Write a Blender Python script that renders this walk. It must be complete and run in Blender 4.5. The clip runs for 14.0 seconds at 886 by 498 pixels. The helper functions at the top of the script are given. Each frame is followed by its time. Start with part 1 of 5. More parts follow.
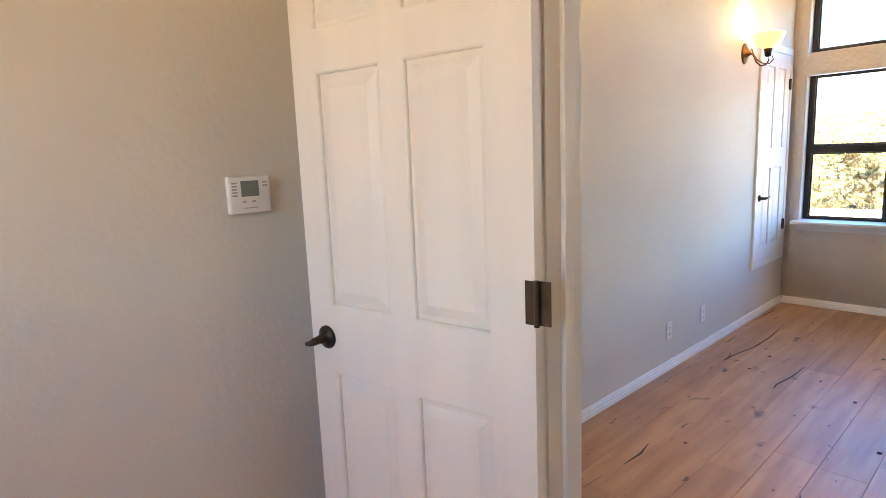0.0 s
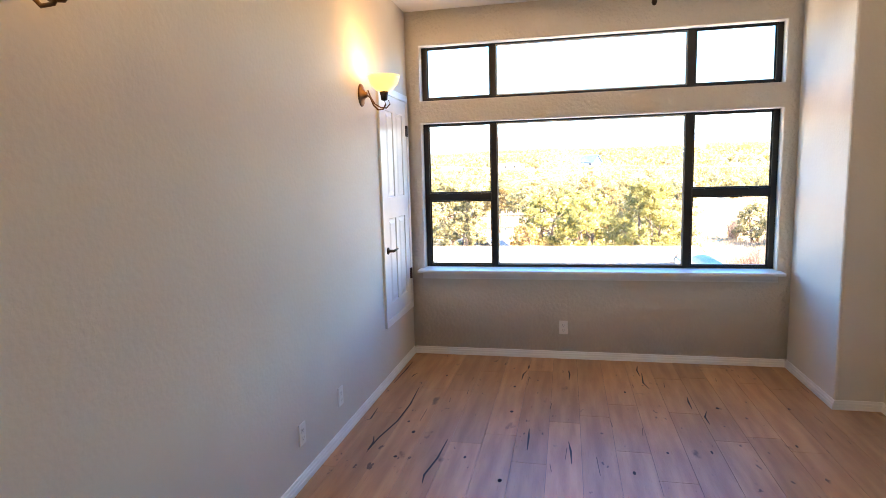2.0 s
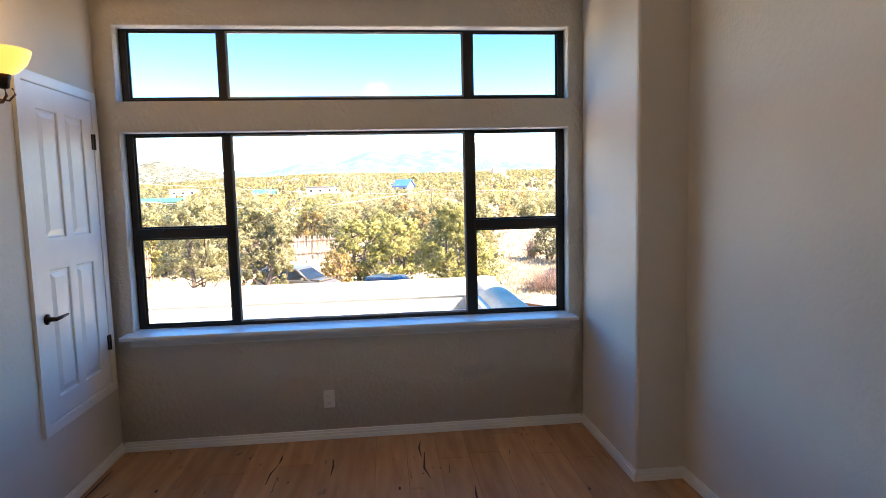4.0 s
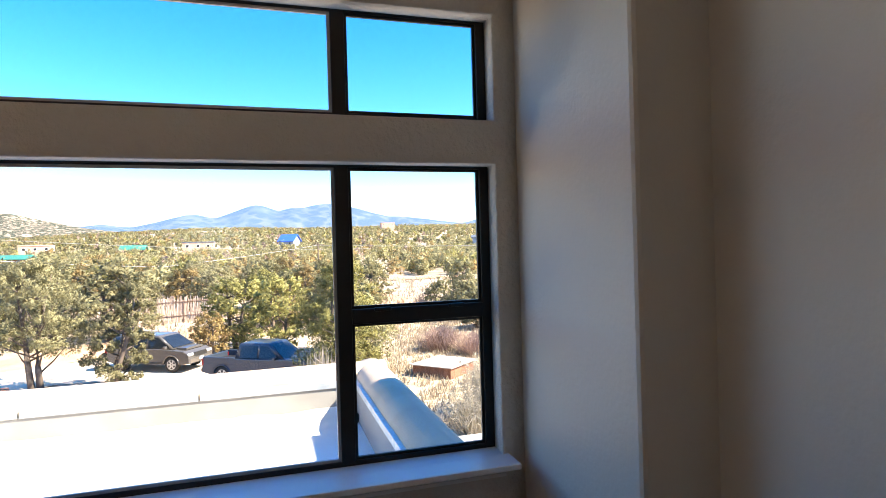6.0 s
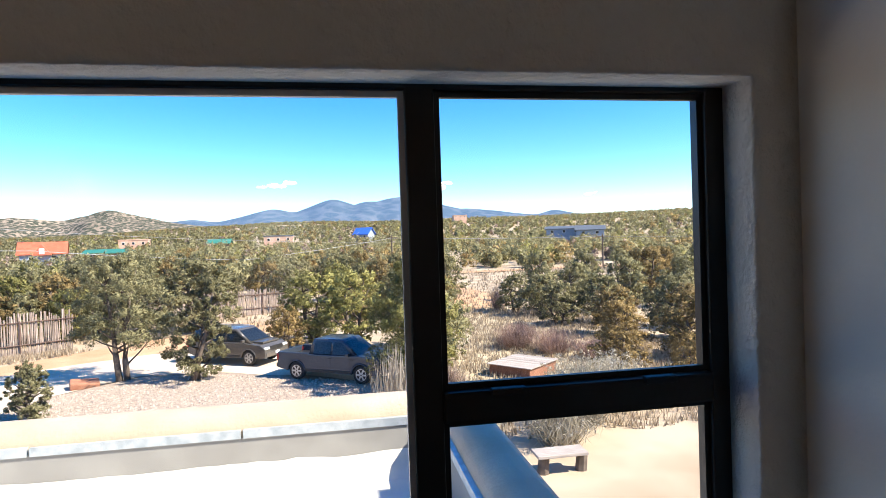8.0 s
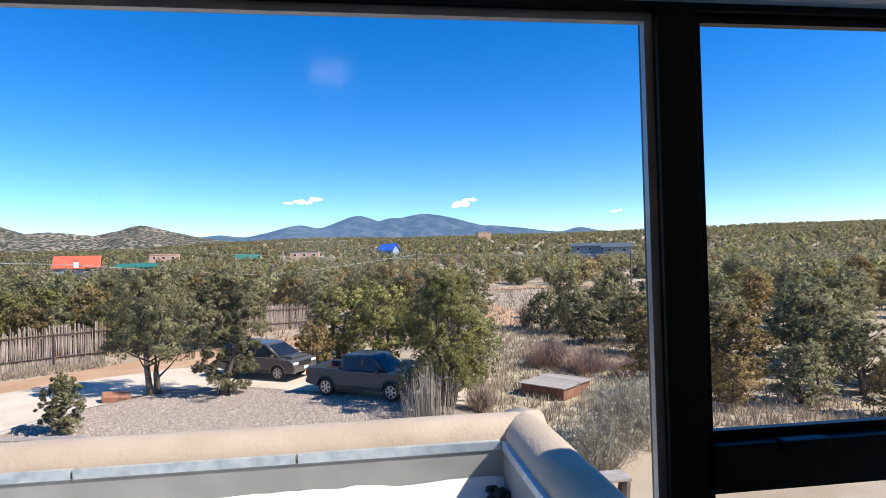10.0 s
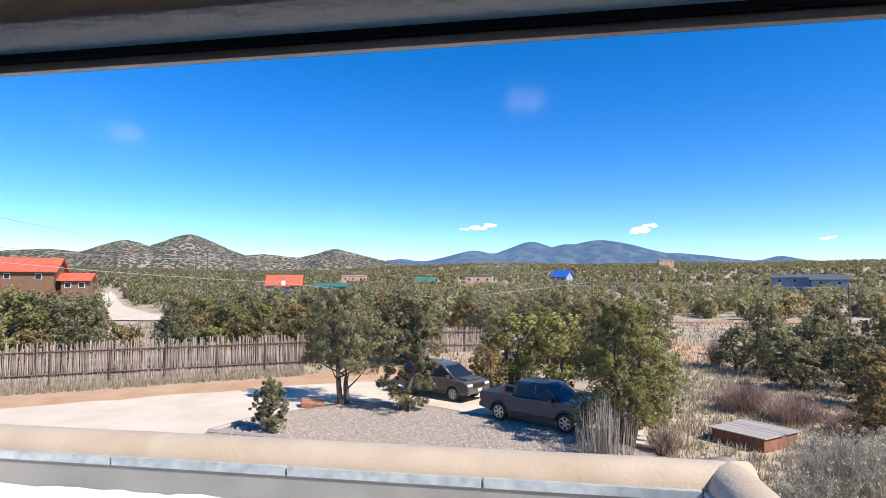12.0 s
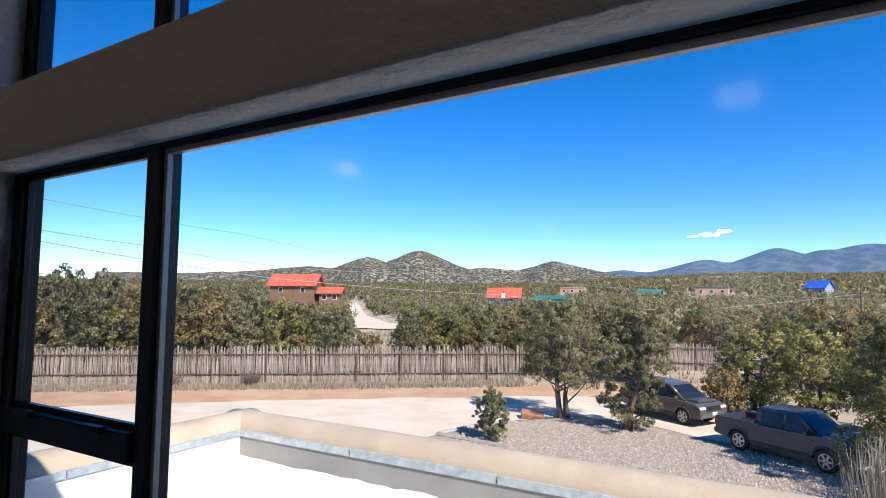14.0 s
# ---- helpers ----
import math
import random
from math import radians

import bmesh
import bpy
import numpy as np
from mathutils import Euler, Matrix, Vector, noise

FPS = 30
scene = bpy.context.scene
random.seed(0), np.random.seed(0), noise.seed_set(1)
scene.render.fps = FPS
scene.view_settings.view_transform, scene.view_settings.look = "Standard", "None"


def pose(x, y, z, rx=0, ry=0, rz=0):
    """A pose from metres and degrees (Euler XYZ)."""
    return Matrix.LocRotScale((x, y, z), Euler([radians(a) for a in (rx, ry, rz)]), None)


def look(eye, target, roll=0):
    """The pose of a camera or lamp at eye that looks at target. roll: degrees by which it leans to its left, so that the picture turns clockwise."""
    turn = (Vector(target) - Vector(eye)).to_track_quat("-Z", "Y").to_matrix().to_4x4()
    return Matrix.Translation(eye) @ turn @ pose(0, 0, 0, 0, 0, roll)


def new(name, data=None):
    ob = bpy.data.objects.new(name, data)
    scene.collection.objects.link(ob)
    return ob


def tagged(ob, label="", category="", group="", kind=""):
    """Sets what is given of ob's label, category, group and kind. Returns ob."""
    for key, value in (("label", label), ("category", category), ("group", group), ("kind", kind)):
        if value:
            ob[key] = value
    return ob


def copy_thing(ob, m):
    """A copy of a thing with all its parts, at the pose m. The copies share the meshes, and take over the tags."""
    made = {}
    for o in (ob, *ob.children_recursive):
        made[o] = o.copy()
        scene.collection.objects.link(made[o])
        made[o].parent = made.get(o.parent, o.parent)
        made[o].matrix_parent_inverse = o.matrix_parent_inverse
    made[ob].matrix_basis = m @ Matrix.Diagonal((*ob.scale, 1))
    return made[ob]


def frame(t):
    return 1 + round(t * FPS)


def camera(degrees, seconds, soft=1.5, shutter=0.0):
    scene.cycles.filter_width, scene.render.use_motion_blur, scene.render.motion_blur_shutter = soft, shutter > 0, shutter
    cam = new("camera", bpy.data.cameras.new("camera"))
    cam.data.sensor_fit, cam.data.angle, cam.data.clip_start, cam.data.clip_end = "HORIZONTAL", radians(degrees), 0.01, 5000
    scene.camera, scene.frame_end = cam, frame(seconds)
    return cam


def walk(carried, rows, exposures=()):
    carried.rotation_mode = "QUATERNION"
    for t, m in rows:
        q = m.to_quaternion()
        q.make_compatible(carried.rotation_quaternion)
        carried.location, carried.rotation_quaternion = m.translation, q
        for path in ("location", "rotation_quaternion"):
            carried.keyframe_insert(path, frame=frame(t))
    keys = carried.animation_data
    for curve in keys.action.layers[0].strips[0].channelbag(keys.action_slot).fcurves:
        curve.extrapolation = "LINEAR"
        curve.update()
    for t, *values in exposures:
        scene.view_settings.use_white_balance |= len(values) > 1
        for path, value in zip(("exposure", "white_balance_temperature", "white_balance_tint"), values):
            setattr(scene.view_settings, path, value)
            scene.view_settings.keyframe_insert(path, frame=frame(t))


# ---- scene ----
cam = camera(75.0, 14.0, soft=0.8)
PATH = [
    (0, (0.255, 0.012, 1.499), (-1.185, 1.363, 1.179), -2.3),
    (0.5, (0.13, 0.21, 1.587), (-1.008, 1.829, 1.293), -1.6),
    (1, (-0.023, 0.442, 1.613), (-0.924, 2.207, 1.345), -1.8),
    (1.5, (-0.076, 0.707, 1.605), (-0.763, 2.568, 1.353), -1.9),
    (2, (-0.071, 0.963, 1.604), (-0.491, 2.902, 1.353), -1.5),
    (2.5, (-0.057, 1.242, 1.611), (-0.134, 3.225, 1.359), -1.5),
    (3, (-0.018, 1.489, 1.614), (0.117, 3.47, 1.375), -1.7),
    (3.2, (0.055, 1.588, 1.617), (0.188, 3.571, 1.393), -1.8),
    (5.5, (0.5, 3.188, 1.668), (1.01, 5.12, 1.581), -0.9),
    (6, (0.582, 3.535, 1.701), (1.163, 5.449, 1.693), -1.6),
    (6.5, (0.707, 3.875, 1.706), (1.162, 5.822, 1.76), -0.4),
    (7, (0.77, 4.205, 1.713), (1.08, 6.179, 1.776), -0.1),
    (7.5, (0.784, 4.552, 1.719), (1.081, 6.53, 1.761), -1.0),
    (7.7, (0.764, 4.675, 1.746), (1.102, 6.646, 1.718), -1.9),
    (9.8, (0.504, 5.177, 1.715), (0.795, 7.155, 1.738), -1.4),
    (10, (0.457, 5.2, 1.71), (0.715, 7.183, 1.743), -1.5),
    (10.5, (0.412, 5.225, 1.711), (0.453, 7.223, 1.771), -0.4),
    (11, (0.41, 5.245, 1.726), (0.294, 7.24, 1.824), 0.2),
    (11.5, (0.366, 5.213, 1.71), (0.135, 7.196, 1.829), 0.3),
    (12, (0.348, 5.221, 1.713), (0.015, 7.189, 1.842), 0.2),
    (12.5, (0.31, 5.25, 1.73), (-0.138, 7.194, 1.87), 0.3),
    (13, (0.313, 5.295, 1.75), (-0.275, 7.2, 1.903), 0.2),
    (13.5, (0.35, 5.281, 1.752), (-0.425, 7.117, 1.928), 0.0),
    (14, (0.46, 5.22, 1.73), (-0.567, 6.928, 1.898), 0.3),
]
walk(cam, [(t, look(eye, target, roll)) for t, eye, target, roll in PATH],
     [(0.0, 4.8, 9600, 13), (0.5, 4.5, 9600, 13), (1.5, 4.45, 9500, 14), (3.0, 3.7, 8900, 13), (5.5, 2.6, 7700, 11), (6.5, 2.2, 7500, 11), (7.7, 1.75, 7200, 10), (9.8, 0.85, 6500, 10), (11.0, 0.85, 6500, 11), (14.0, 0.85, 6500, 11)])

# ---- daylight ----
SUN_EL, SUN_AZ = 43.0, 117.0
world = bpy.data.worlds.new("sky")
scene.world = world
world.use_nodes = True
wn = world.node_tree.nodes
sky = wn.new("ShaderNodeTexSky")
sky.sky_type = "NISHITA"
sky.sun_disc = False
sky.sun_elevation, sky.sun_rotation = radians(SUN_EL), radians(SUN_AZ)
sky.altitude, sky.dust_density, sky.ozone_density = 2100, 0.05, 3.0
wn["Background"].inputs["Strength"].default_value = 0.13
tint = wn.new("ShaderNodeHueSaturation")
tint.inputs["Hue"].default_value, tint.inputs["Saturation"].default_value = 0.508, 1.4
world.node_tree.links.new(sky.outputs[0], tint.inputs["Color"])
world.node_tree.links.new(tint.outputs[0], wn["Background"].inputs[0])
sun = new("sun", bpy.data.lights.new("sun", "SUN"))
sun.data.energy, sun.data.angle, sun.data.color = 4.25, radians(0.5), (1.0, 0.95, 0.87)
sun.matrix_world = look((100 * math.sin(radians(SUN_AZ)) * math.cos(radians(SUN_EL)),
                         100 * math.cos(radians(SUN_AZ)) * math.cos(radians(SUN_EL)), 100 * math.sin(radians(SUN_EL))), (0, 0, 0))
# unseen warm fill lamp added behind the viewpoint to brighten the hall
hall_fill = new("hall_fill_light", bpy.data.lights.new("hall_fill_light", "AREA"))
hall_fill.data.shape, hall_fill.data.size, hall_fill.data.size_y = "RECTANGLE", 0.8, 0.95
hall_fill.data.energy, hall_fill.data.color = 0.32, (1.0, 0.8, 0.62)
hall_fill.matrix_world = look((-0.2, -1.85, 1.75), (-0.2, 0, 1.75))

# ---- materials ----
def mat(name, c1, c2=None, scale=3.0, rough=0.8, metal=0.0, bump=0.0, bscale=60.0, stretch=(1, 1, 1), vary=0.0, spec=0.5, fine=0.0):
    """A surface with two scales of noise between two colours, fine relief and, with vary, a shift from piece to piece."""
    m = bpy.data.materials.new(name)
    m.use_nodes = True
    n, l = m.node_tree.nodes, m.node_tree.links
    b = n["Principled BSDF"]
    b.inputs["Roughness"].default_value, b.inputs["Metallic"].default_value = rough, metal
    b.inputs["Specular IOR Level"].default_value = spec
    co, mp = n.new("ShaderNodeTexCoord"), n.new("ShaderNodeMapping")
    mp.inputs["Scale"].default_value = stretch
    l.new(co.outputs["Object"], mp.inputs[0])
    no = n.new("ShaderNodeTexNoise")
    no.inputs["Scale"].default_value, no.inputs["Detail"].default_value = scale, 8
    l.new(mp.outputs[0], no.inputs[0])
    ramp = n.new("ShaderNodeValToRGB")
    ramp.color_ramp.elements[0].position, ramp.color_ramp.elements[1].position = 0.34, 0.66
    ramp.color_ramp.elements[0].color, ramp.color_ramp.elements[1].color = (*c1, 1), (*(c2 or c1), 1)
    l.new(no.outputs[0], ramp.inputs[0])
    out = ramp.outputs[0]
    if vary:
        info, hsv, mr = n.new("ShaderNodeObjectInfo"), n.new("ShaderNodeHueSaturation"), n.new("ShaderNodeMapRange")
        mr.inputs["To Min"].default_value, mr.inputs["To Max"].default_value = 1 - vary, 1 + vary
        l.new(info.outputs["Random"], mr.inputs[0])
        l.new(mr.outputs[0], hsv.inputs["Value"])
        l.new(out, hsv.inputs["Color"])
        out = hsv.outputs[0]
    l.new(out, b.inputs["Base Color"])
    if bump:
        nb, bu = n.new("ShaderNodeTexNoise"), n.new("ShaderNodeBump")
        nb.inputs["Scale"].default_value, nb.inputs["Detail"].default_value = bscale, 4
        l.new(mp.outputs[0], nb.inputs[0])
        l.new(nb.outputs[0], bu.inputs["Height"])
        bu.inputs["Strength"].default_value, bu.inputs["Distance"].default_value = bump, 0.01
        l.new(bu.outputs[0], b.inputs["Normal"])
    return m


def leaf_mat(name, c1, c2, c3):
    """Foliage: every leaf takes its own shade between three colours."""
    m = bpy.data.materials.new(name)
    m.use_nodes = True
    n, l = m.node_tree.nodes, m.node_tree.links
    b = n["Principled BSDF"]
    b.inputs["Roughness"].default_value, b.inputs["Specular IOR Level"].default_value = 0.75, 0.2
    g, ramp, oi = n.new("ShaderNodeNewGeometry"), n.new("ShaderNodeValToRGB"), n.new("ShaderNodeObjectInfo")
    for c, p in ((c2, 0.5),):
        e = ramp.color_ramp.elements.new(p)
        e.color = (*c, 1)
    ramp.color_ramp.elements[0].color, ramp.color_ramp.elements[2].color = (*c1, 1), (*c3, 1)
    hsv, mr = n.new("ShaderNodeHueSaturation"), n.new("ShaderNodeMapRange")
    mr.inputs["To Min"].default_value, mr.inputs["To Max"].default_value = 0.8, 1.25
    l.new(oi.outputs["Random"], mr.inputs[0])
    l.new(mr.outputs[0], hsv.inputs["Value"])
    l.new(g.outputs["Random Per Island"], ramp.inputs[0])
    l.new(ramp.outputs[0], hsv.inputs["Color"])
    l.new(hsv.outputs[0], b.inputs["Base Color"])
    tr, mx = n.new("ShaderNodeBsdfTranslucent"), n.new("ShaderNodeMixShader")
    mx.inputs[0].default_value = 0.38
    l.new(hsv.outputs[0], tr.inputs[0])
    l.new(b.outputs[0], mx.inputs[1])
    l.new(tr.outputs[0], mx.inputs[2])
    l.new(mx.outputs[0], n["Material Output"].inputs[0])
    return m


def glow(name, colour, strength, base=(0.9, 0.85, 0.7)):
    m = bpy.data.materials.new(name)
    m.use_nodes = True
    b = m.node_tree.nodes["Principled BSDF"]
    b.inputs["Base Color"].default_value = (*base, 1)
    b.inputs["Emission Color"].default_value = (*colour, 1)
    b.inputs["Emission Strength"].default_value = strength
    b.inputs["Roughness"].default_value = 0.3
    return m


def pane_mat(name):
    """Clear window glass: seen through, with Fresnel gloss."""
    m = bpy.data.materials.new(name)
    m.use_nodes = True
    n, l = m.node_tree.nodes, m.node_tree.links
    n.remove(n["Principled BSDF"])
    t, g, f, mx = n.new("ShaderNodeBsdfTransparent"), n.new("ShaderNodeBsdfGlossy"), n.new("ShaderNodeLayerWeight"), n.new("ShaderNodeMixShader")
    p, q = n.new("ShaderNodeMath"), n.new("ShaderNodeMath")
    p.operation, q.operation = "POWER", "MULTIPLY_ADD"
    p.inputs[1].default_value, q.inputs[1].default_value, q.inputs[2].default_value = 4.0, 0.7, 0.022
    f.inputs["Blend"].default_value = 0.5
    l.new(f.outputs["Facing"], p.inputs[0])
    l.new(p.outputs[0], q.inputs[0])
    t.inputs[0].default_value = (0.97, 0.98, 0.98, 1)
    g.inputs["Roughness"].default_value = 0.1
    l.new(q.outputs[0], mx.inputs[0])
    l.new(t.outputs[0], mx.inputs[1])
    l.new(g.outputs[0], mx.inputs[2])
    l.new(mx.outputs[0], n["Material Output"].inputs[0])
    return m


def plank_mat():
    """Oiled oak: long grain, dark knots and streaks, each plank its own tone."""
    m = mat("oak_planks", (0.40, 0.195, 0.09), (0.55, 0.295, 0.145), 2.2, 0.36, bump=0.12, bscale=30, stretch=(7, 0.8, 1), vary=0.15)
    n, l = m.node_tree.nodes, m.node_tree.links
    b = n["Principled BSDF"]
    co = n.new("ShaderNodeTexCoord")
    old = b.inputs["Base Color"].links[0].from_socket
    for scale, stretch, lo, hi, dark in ((26.0, (6, 0.35, 1), 0.60, 0.74, 0.86), (5.5, (1.6, 0.8, 1), 0.665, 0.74, 0.3), (17.0, (1.3, 0.55, 1), 0.68, 0.72, 0.25)):
        mp, no, r, mx = n.new("ShaderNodeMapping"), n.new("ShaderNodeTexNoise"), n.new("ShaderNodeMapRange"), n.new("ShaderNodeMix")
        mp.inputs["Scale"].default_value = stretch
        no.inputs["Scale"].default_value, no.inputs["Detail"].default_value = scale, 5
        r.inputs["From Min"].default_value, r.inputs["From Max"].default_value = lo, hi
        mx.data_type, mx.blend_type = "RGBA", "MULTIPLY"
        mx.inputs[7].default_value = (dark, dark * 0.85, dark * 0.75, 1)
        l.new(co.outputs["Object"], mp.inputs[0])
        l.new(mp.outputs[0], no.inputs[0])
        l.new(no.outputs[0], r.inputs[0])
        l.new(r.outputs[0], mx.inputs[0])
        l.new(old, mx.inputs[6])
        old = mx.outputs[2]
    l.new(old, b.inputs["Base Color"])
    return m


def dotted_mat(name, soil1, soil2, bush, size, cover, haze=0.0):
    """A far slope: soil dotted with dark shrubs; haze adds a blue glow for distance."""
    m = mat(name, soil1, soil2, 0.01, 1.0)
    n, l = m.node_tree.nodes, m.node_tree.links
    b = n["Principled BSDF"]
    co, v, r, mx = n.new("ShaderNodeTexCoord"), n.new("ShaderNodeTexVoronoi"), n.new("ShaderNodeMapRange"), n.new("ShaderNodeMix")
    v.inputs["Scale"].default_value = 1.0 / size
    r.inputs["From Min"].default_value, r.inputs["From Max"].default_value = cover, cover + 0.12
    mx.data_type = "RGBA"
    l.new(co.outputs["Object"], v.inputs[0])
    l.new(v.outputs["Distance"], r.inputs[0])
    l.new(r.outputs[0], mx.inputs[0])
    mx.inputs[6].default_value = (*bush, 1)
    l.new(b.inputs["Base Color"].links[0].from_socket, mx.inputs[7])
    l.new(mx.outputs[2], b.inputs["Base Color"])
    b.inputs["Specular IOR Level"].default_value = 0.0
    # aerial haze painted in as a faint blue emission
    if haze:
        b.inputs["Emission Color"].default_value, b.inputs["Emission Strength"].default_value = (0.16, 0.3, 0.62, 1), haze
    return m


PLASTER = mat("cream_plaster", (0.60, 0.55, 0.475), (0.645, 0.595, 0.52), 1.2, 0.7, bump=0.17, bscale=48)
KNOCK = mat("cream_knockdown_plaster", (0.60, 0.55, 0.475), (0.645, 0.595, 0.52), 1.2, 0.7, bump=1.0, bscale=38)
CEIL = mat("ceiling_paint", (0.78, 0.76, 0.72), (0.82, 0.8, 0.76), 1.5, 0.8, bump=0.2, bscale=50)
WHITE = mat("white_gloss_paint", (0.74, 0.73, 0.70), (0.79, 0.78, 0.75), 4, 0.35, bump=0.05, bscale=30)
DOORW = mat("white_door_paint", (0.70, 0.66, 0.60), (0.75, 0.71, 0.65), 3, 0.45, bump=0.08, bscale=80, stretch=(3, 3, 0.3))
PLASTIC = mat("white_plastic", (0.72, 0.70, 0.66), (0.76, 0.74, 0.70), 8, 0.4)
BRONZE = mat("dark_bronze_metal", (0.012, 0.010, 0.009), (0.022, 0.018, 0.016), 6, 0.4, metal=0.3, bump=0.05)
ALU = mat("grey_glazing_bead", (0.35, 0.35, 0.35), (0.42, 0.42, 0.42), 12, 0.4, metal=0.4)
IRON = mat("oil_rubbed_bronze", (0.03, 0.02, 0.015), (0.06, 0.04, 0.028), 20, 0.4, metal=0.7)
AGED = mat("aged_bronze", (0.12, 0.06, 0.035), (0.2, 0.11, 0.07), 25, 0.35, metal=0.8)
LCD = mat("lcd_grey_green", (0.16, 0.19, 0.17), (0.19, 0.22, 0.2), 5, 0.2)
GREYP = mat("grey_print", (0.3, 0.3, 0.3), None, 5, 0.5)
SLOT = mat("dark_slot", (0.02, 0.02, 0.02), None, 5, 0.6)
OAK = plank_mat()
GAPM = mat("plank_gap", (0.07, 0.035, 0.02), (0.1, 0.05, 0.03), 10, 0.7)
CRACK = mat("dark_wood_filler", (0.018, 0.010, 0.008), (0.03, 0.018, 0.012), 30, 0.6)
SHADE = glow("amber_glass_lit", (1.0, 0.56, 0.13), 0.17, (0.8, 0.6, 0.3))
BULB = glow("frosted_bulb_lit", (1.0, 0.78, 0.62), 7.0)
PANE = pane_mat("window_glass")
STUCCO = mat("tan_stucco", (0.45, 0.345, 0.245), (0.55, 0.43, 0.32), 2.5, 0.9, bump=0.6, bscale=35)
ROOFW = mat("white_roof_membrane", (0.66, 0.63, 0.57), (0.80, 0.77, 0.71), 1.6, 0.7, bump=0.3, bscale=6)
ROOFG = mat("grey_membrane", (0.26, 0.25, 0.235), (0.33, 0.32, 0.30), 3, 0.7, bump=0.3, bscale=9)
GALV = mat("galvanised_strip", (0.42, 0.47, 0.50), (0.62, 0.66, 0.68), 14, 0.45, metal=0.5)
SOIL = mat("dry_ground", (0.36, 0.27, 0.18), (0.50, 0.40, 0.29), 0.35, 1.0, bump=0.8, bscale=3, spec=0.1)
DIRT = mat("dirt_road", (0.46, 0.27, 0.155), (0.56, 0.36, 0.22), 0.6, 1.0, bump=0.5, bscale=4, spec=0.1)
PALE = mat("pale_drive", (0.60, 0.48, 0.36), (0.70, 0.58, 0.45), 0.5, 1.0, bump=0.4, bscale=8, spec=0.1)
GRAVEL = mat("pinkish_gravel", (0.26, 0.20, 0.155), (0.46, 0.37, 0.29), 7, 1.0, bump=1.0, bscale=8, spec=0.1)
GRASS = mat("straw_grass", (0.38, 0.30, 0.19), (0.55, 0.46, 0.32), 2, 1.0, spec=0.1)
BARK = mat("bark", (0.09, 0.065, 0.05), (0.17, 0.13, 0.10), 6, 0.95, bump=0.8, bscale=20)
STICK = mat("weathered_stakes", (0.24, 0.18, 0.145), (0.40, 0.32, 0.27), 4, 0.95, vary=0.3, stretch=(4, 4, 0.6))
RAIL = mat("rusty_rail", (0.10, 0.06, 0.045), (0.15, 0.09, 0.07), 9, 0.8)
DECK = mat("grey_boards", (0.30, 0.25, 0.215), (0.44, 0.38, 0.33), 5, 0.9, vary=0.25, stretch=(0.5, 6, 6))
REDW = mat("red_brown_boards", (0.20, 0.085, 0.05), (0.30, 0.14, 0.085), 5, 0.9)
SAND = mat("red_sandstone", (0.30, 0.12, 0.07), (0.42, 0.2, 0.12), 4, 0.9, bump=0.6)
PINON = leaf_mat("pinon_leaves", (0.145, 0.136, 0.07), (0.25, 0.228, 0.12), (0.36, 0.325, 0.175))
LIME = leaf_mat("yellow_green_leaves", (0.14, 0.132, 0.046), (0.265, 0.245, 0.085), (0.39, 0.35, 0.135))
RUST = leaf_mat("rusty_juniper_leaves", (0.165, 0.12, 0.05), (0.30, 0.21, 0.09), (0.42, 0.30, 0.135))
PALEB = leaf_mat("pale_seed_heads", (0.28, 0.245, 0.18), (0.40, 0.355, 0.27), (0.55, 0.49, 0.39))
TWIG = leaf_mat("bare_twigs", (0.16, 0.11, 0.085), (0.29, 0.21, 0.165), (0.4, 0.31, 0.25))
PINKT = leaf_mat("pinkish_twigs", (0.17, 0.10, 0.08), (0.29, 0.19, 0.155), (0.38, 0.27, 0.22))
CANE = leaf_mat("grey_canes", (0.2, 0.16, 0.12), (0.33, 0.28, 0.22), (0.44, 0.38, 0.31))
DRYG = leaf_mat("dry_grass_blades", (0.3, 0.225, 0.15), (0.43, 0.34, 0.24), (0.56, 0.47, 0.35))
TRUCKP = mat("slate_grey_car_paint", (0.045, 0.06, 0.082), (0.055, 0.07, 0.094), 2, 0.22, metal=0.3)
SUVP = mat("bronze_grey_car_paint", (0.15, 0.135, 0.12), (0.17, 0.155, 0.14), 2, 0.25, metal=0.5)
CARWIN = mat("dark_car_glass", (0.012, 0.016, 0.02), (0.018, 0.024, 0.03), 3, 0.05)
RUBBER = mat("tyre_rubber", (0.018, 0.018, 0.018), (0.03, 0.03, 0.03), 10, 0.85)
ALLOY = mat("alloy_rim", (0.5, 0.5, 0.5), (0.6, 0.6, 0.6), 10, 0.3, metal=0.8)
BLACKP = mat("black_trim", (0.015, 0.015, 0.015), (0.02, 0.02, 0.02), 8, 0.5)
LAMPG = mat("clear_lamp_glass", (0.75, 0.75, 0.75), (0.85, 0.85, 0.85), 8, 0.1)
TAIL = mat("red_lamp", (0.35, 0.01, 0.01), None, 8, 0.2)
ROOFRED = mat("red_metal_roof", (0.55, 0.10, 0.05), (0.64, 0.15, 0.08), 1, 0.5)
ROOFBLUE = mat("blue_metal_roof", (0.03, 0.12, 0.5), (0.05, 0.16, 0.58), 1, 0.45)
ROOFGREEN = mat("green_metal_roof", (0.03, 0.17, 0.13), (0.04, 0.2, 0.15), 1, 0.5)
ROOFGREY = mat("grey_metal_roof", (0.09, 0.1, 0.11), (0.13, 0.14, 0.15), 1, 0.5)
LOGW = mat("brown_log_wall", (0.16, 0.08, 0.045), (0.24, 0.13, 0.08), 2, 0.8)
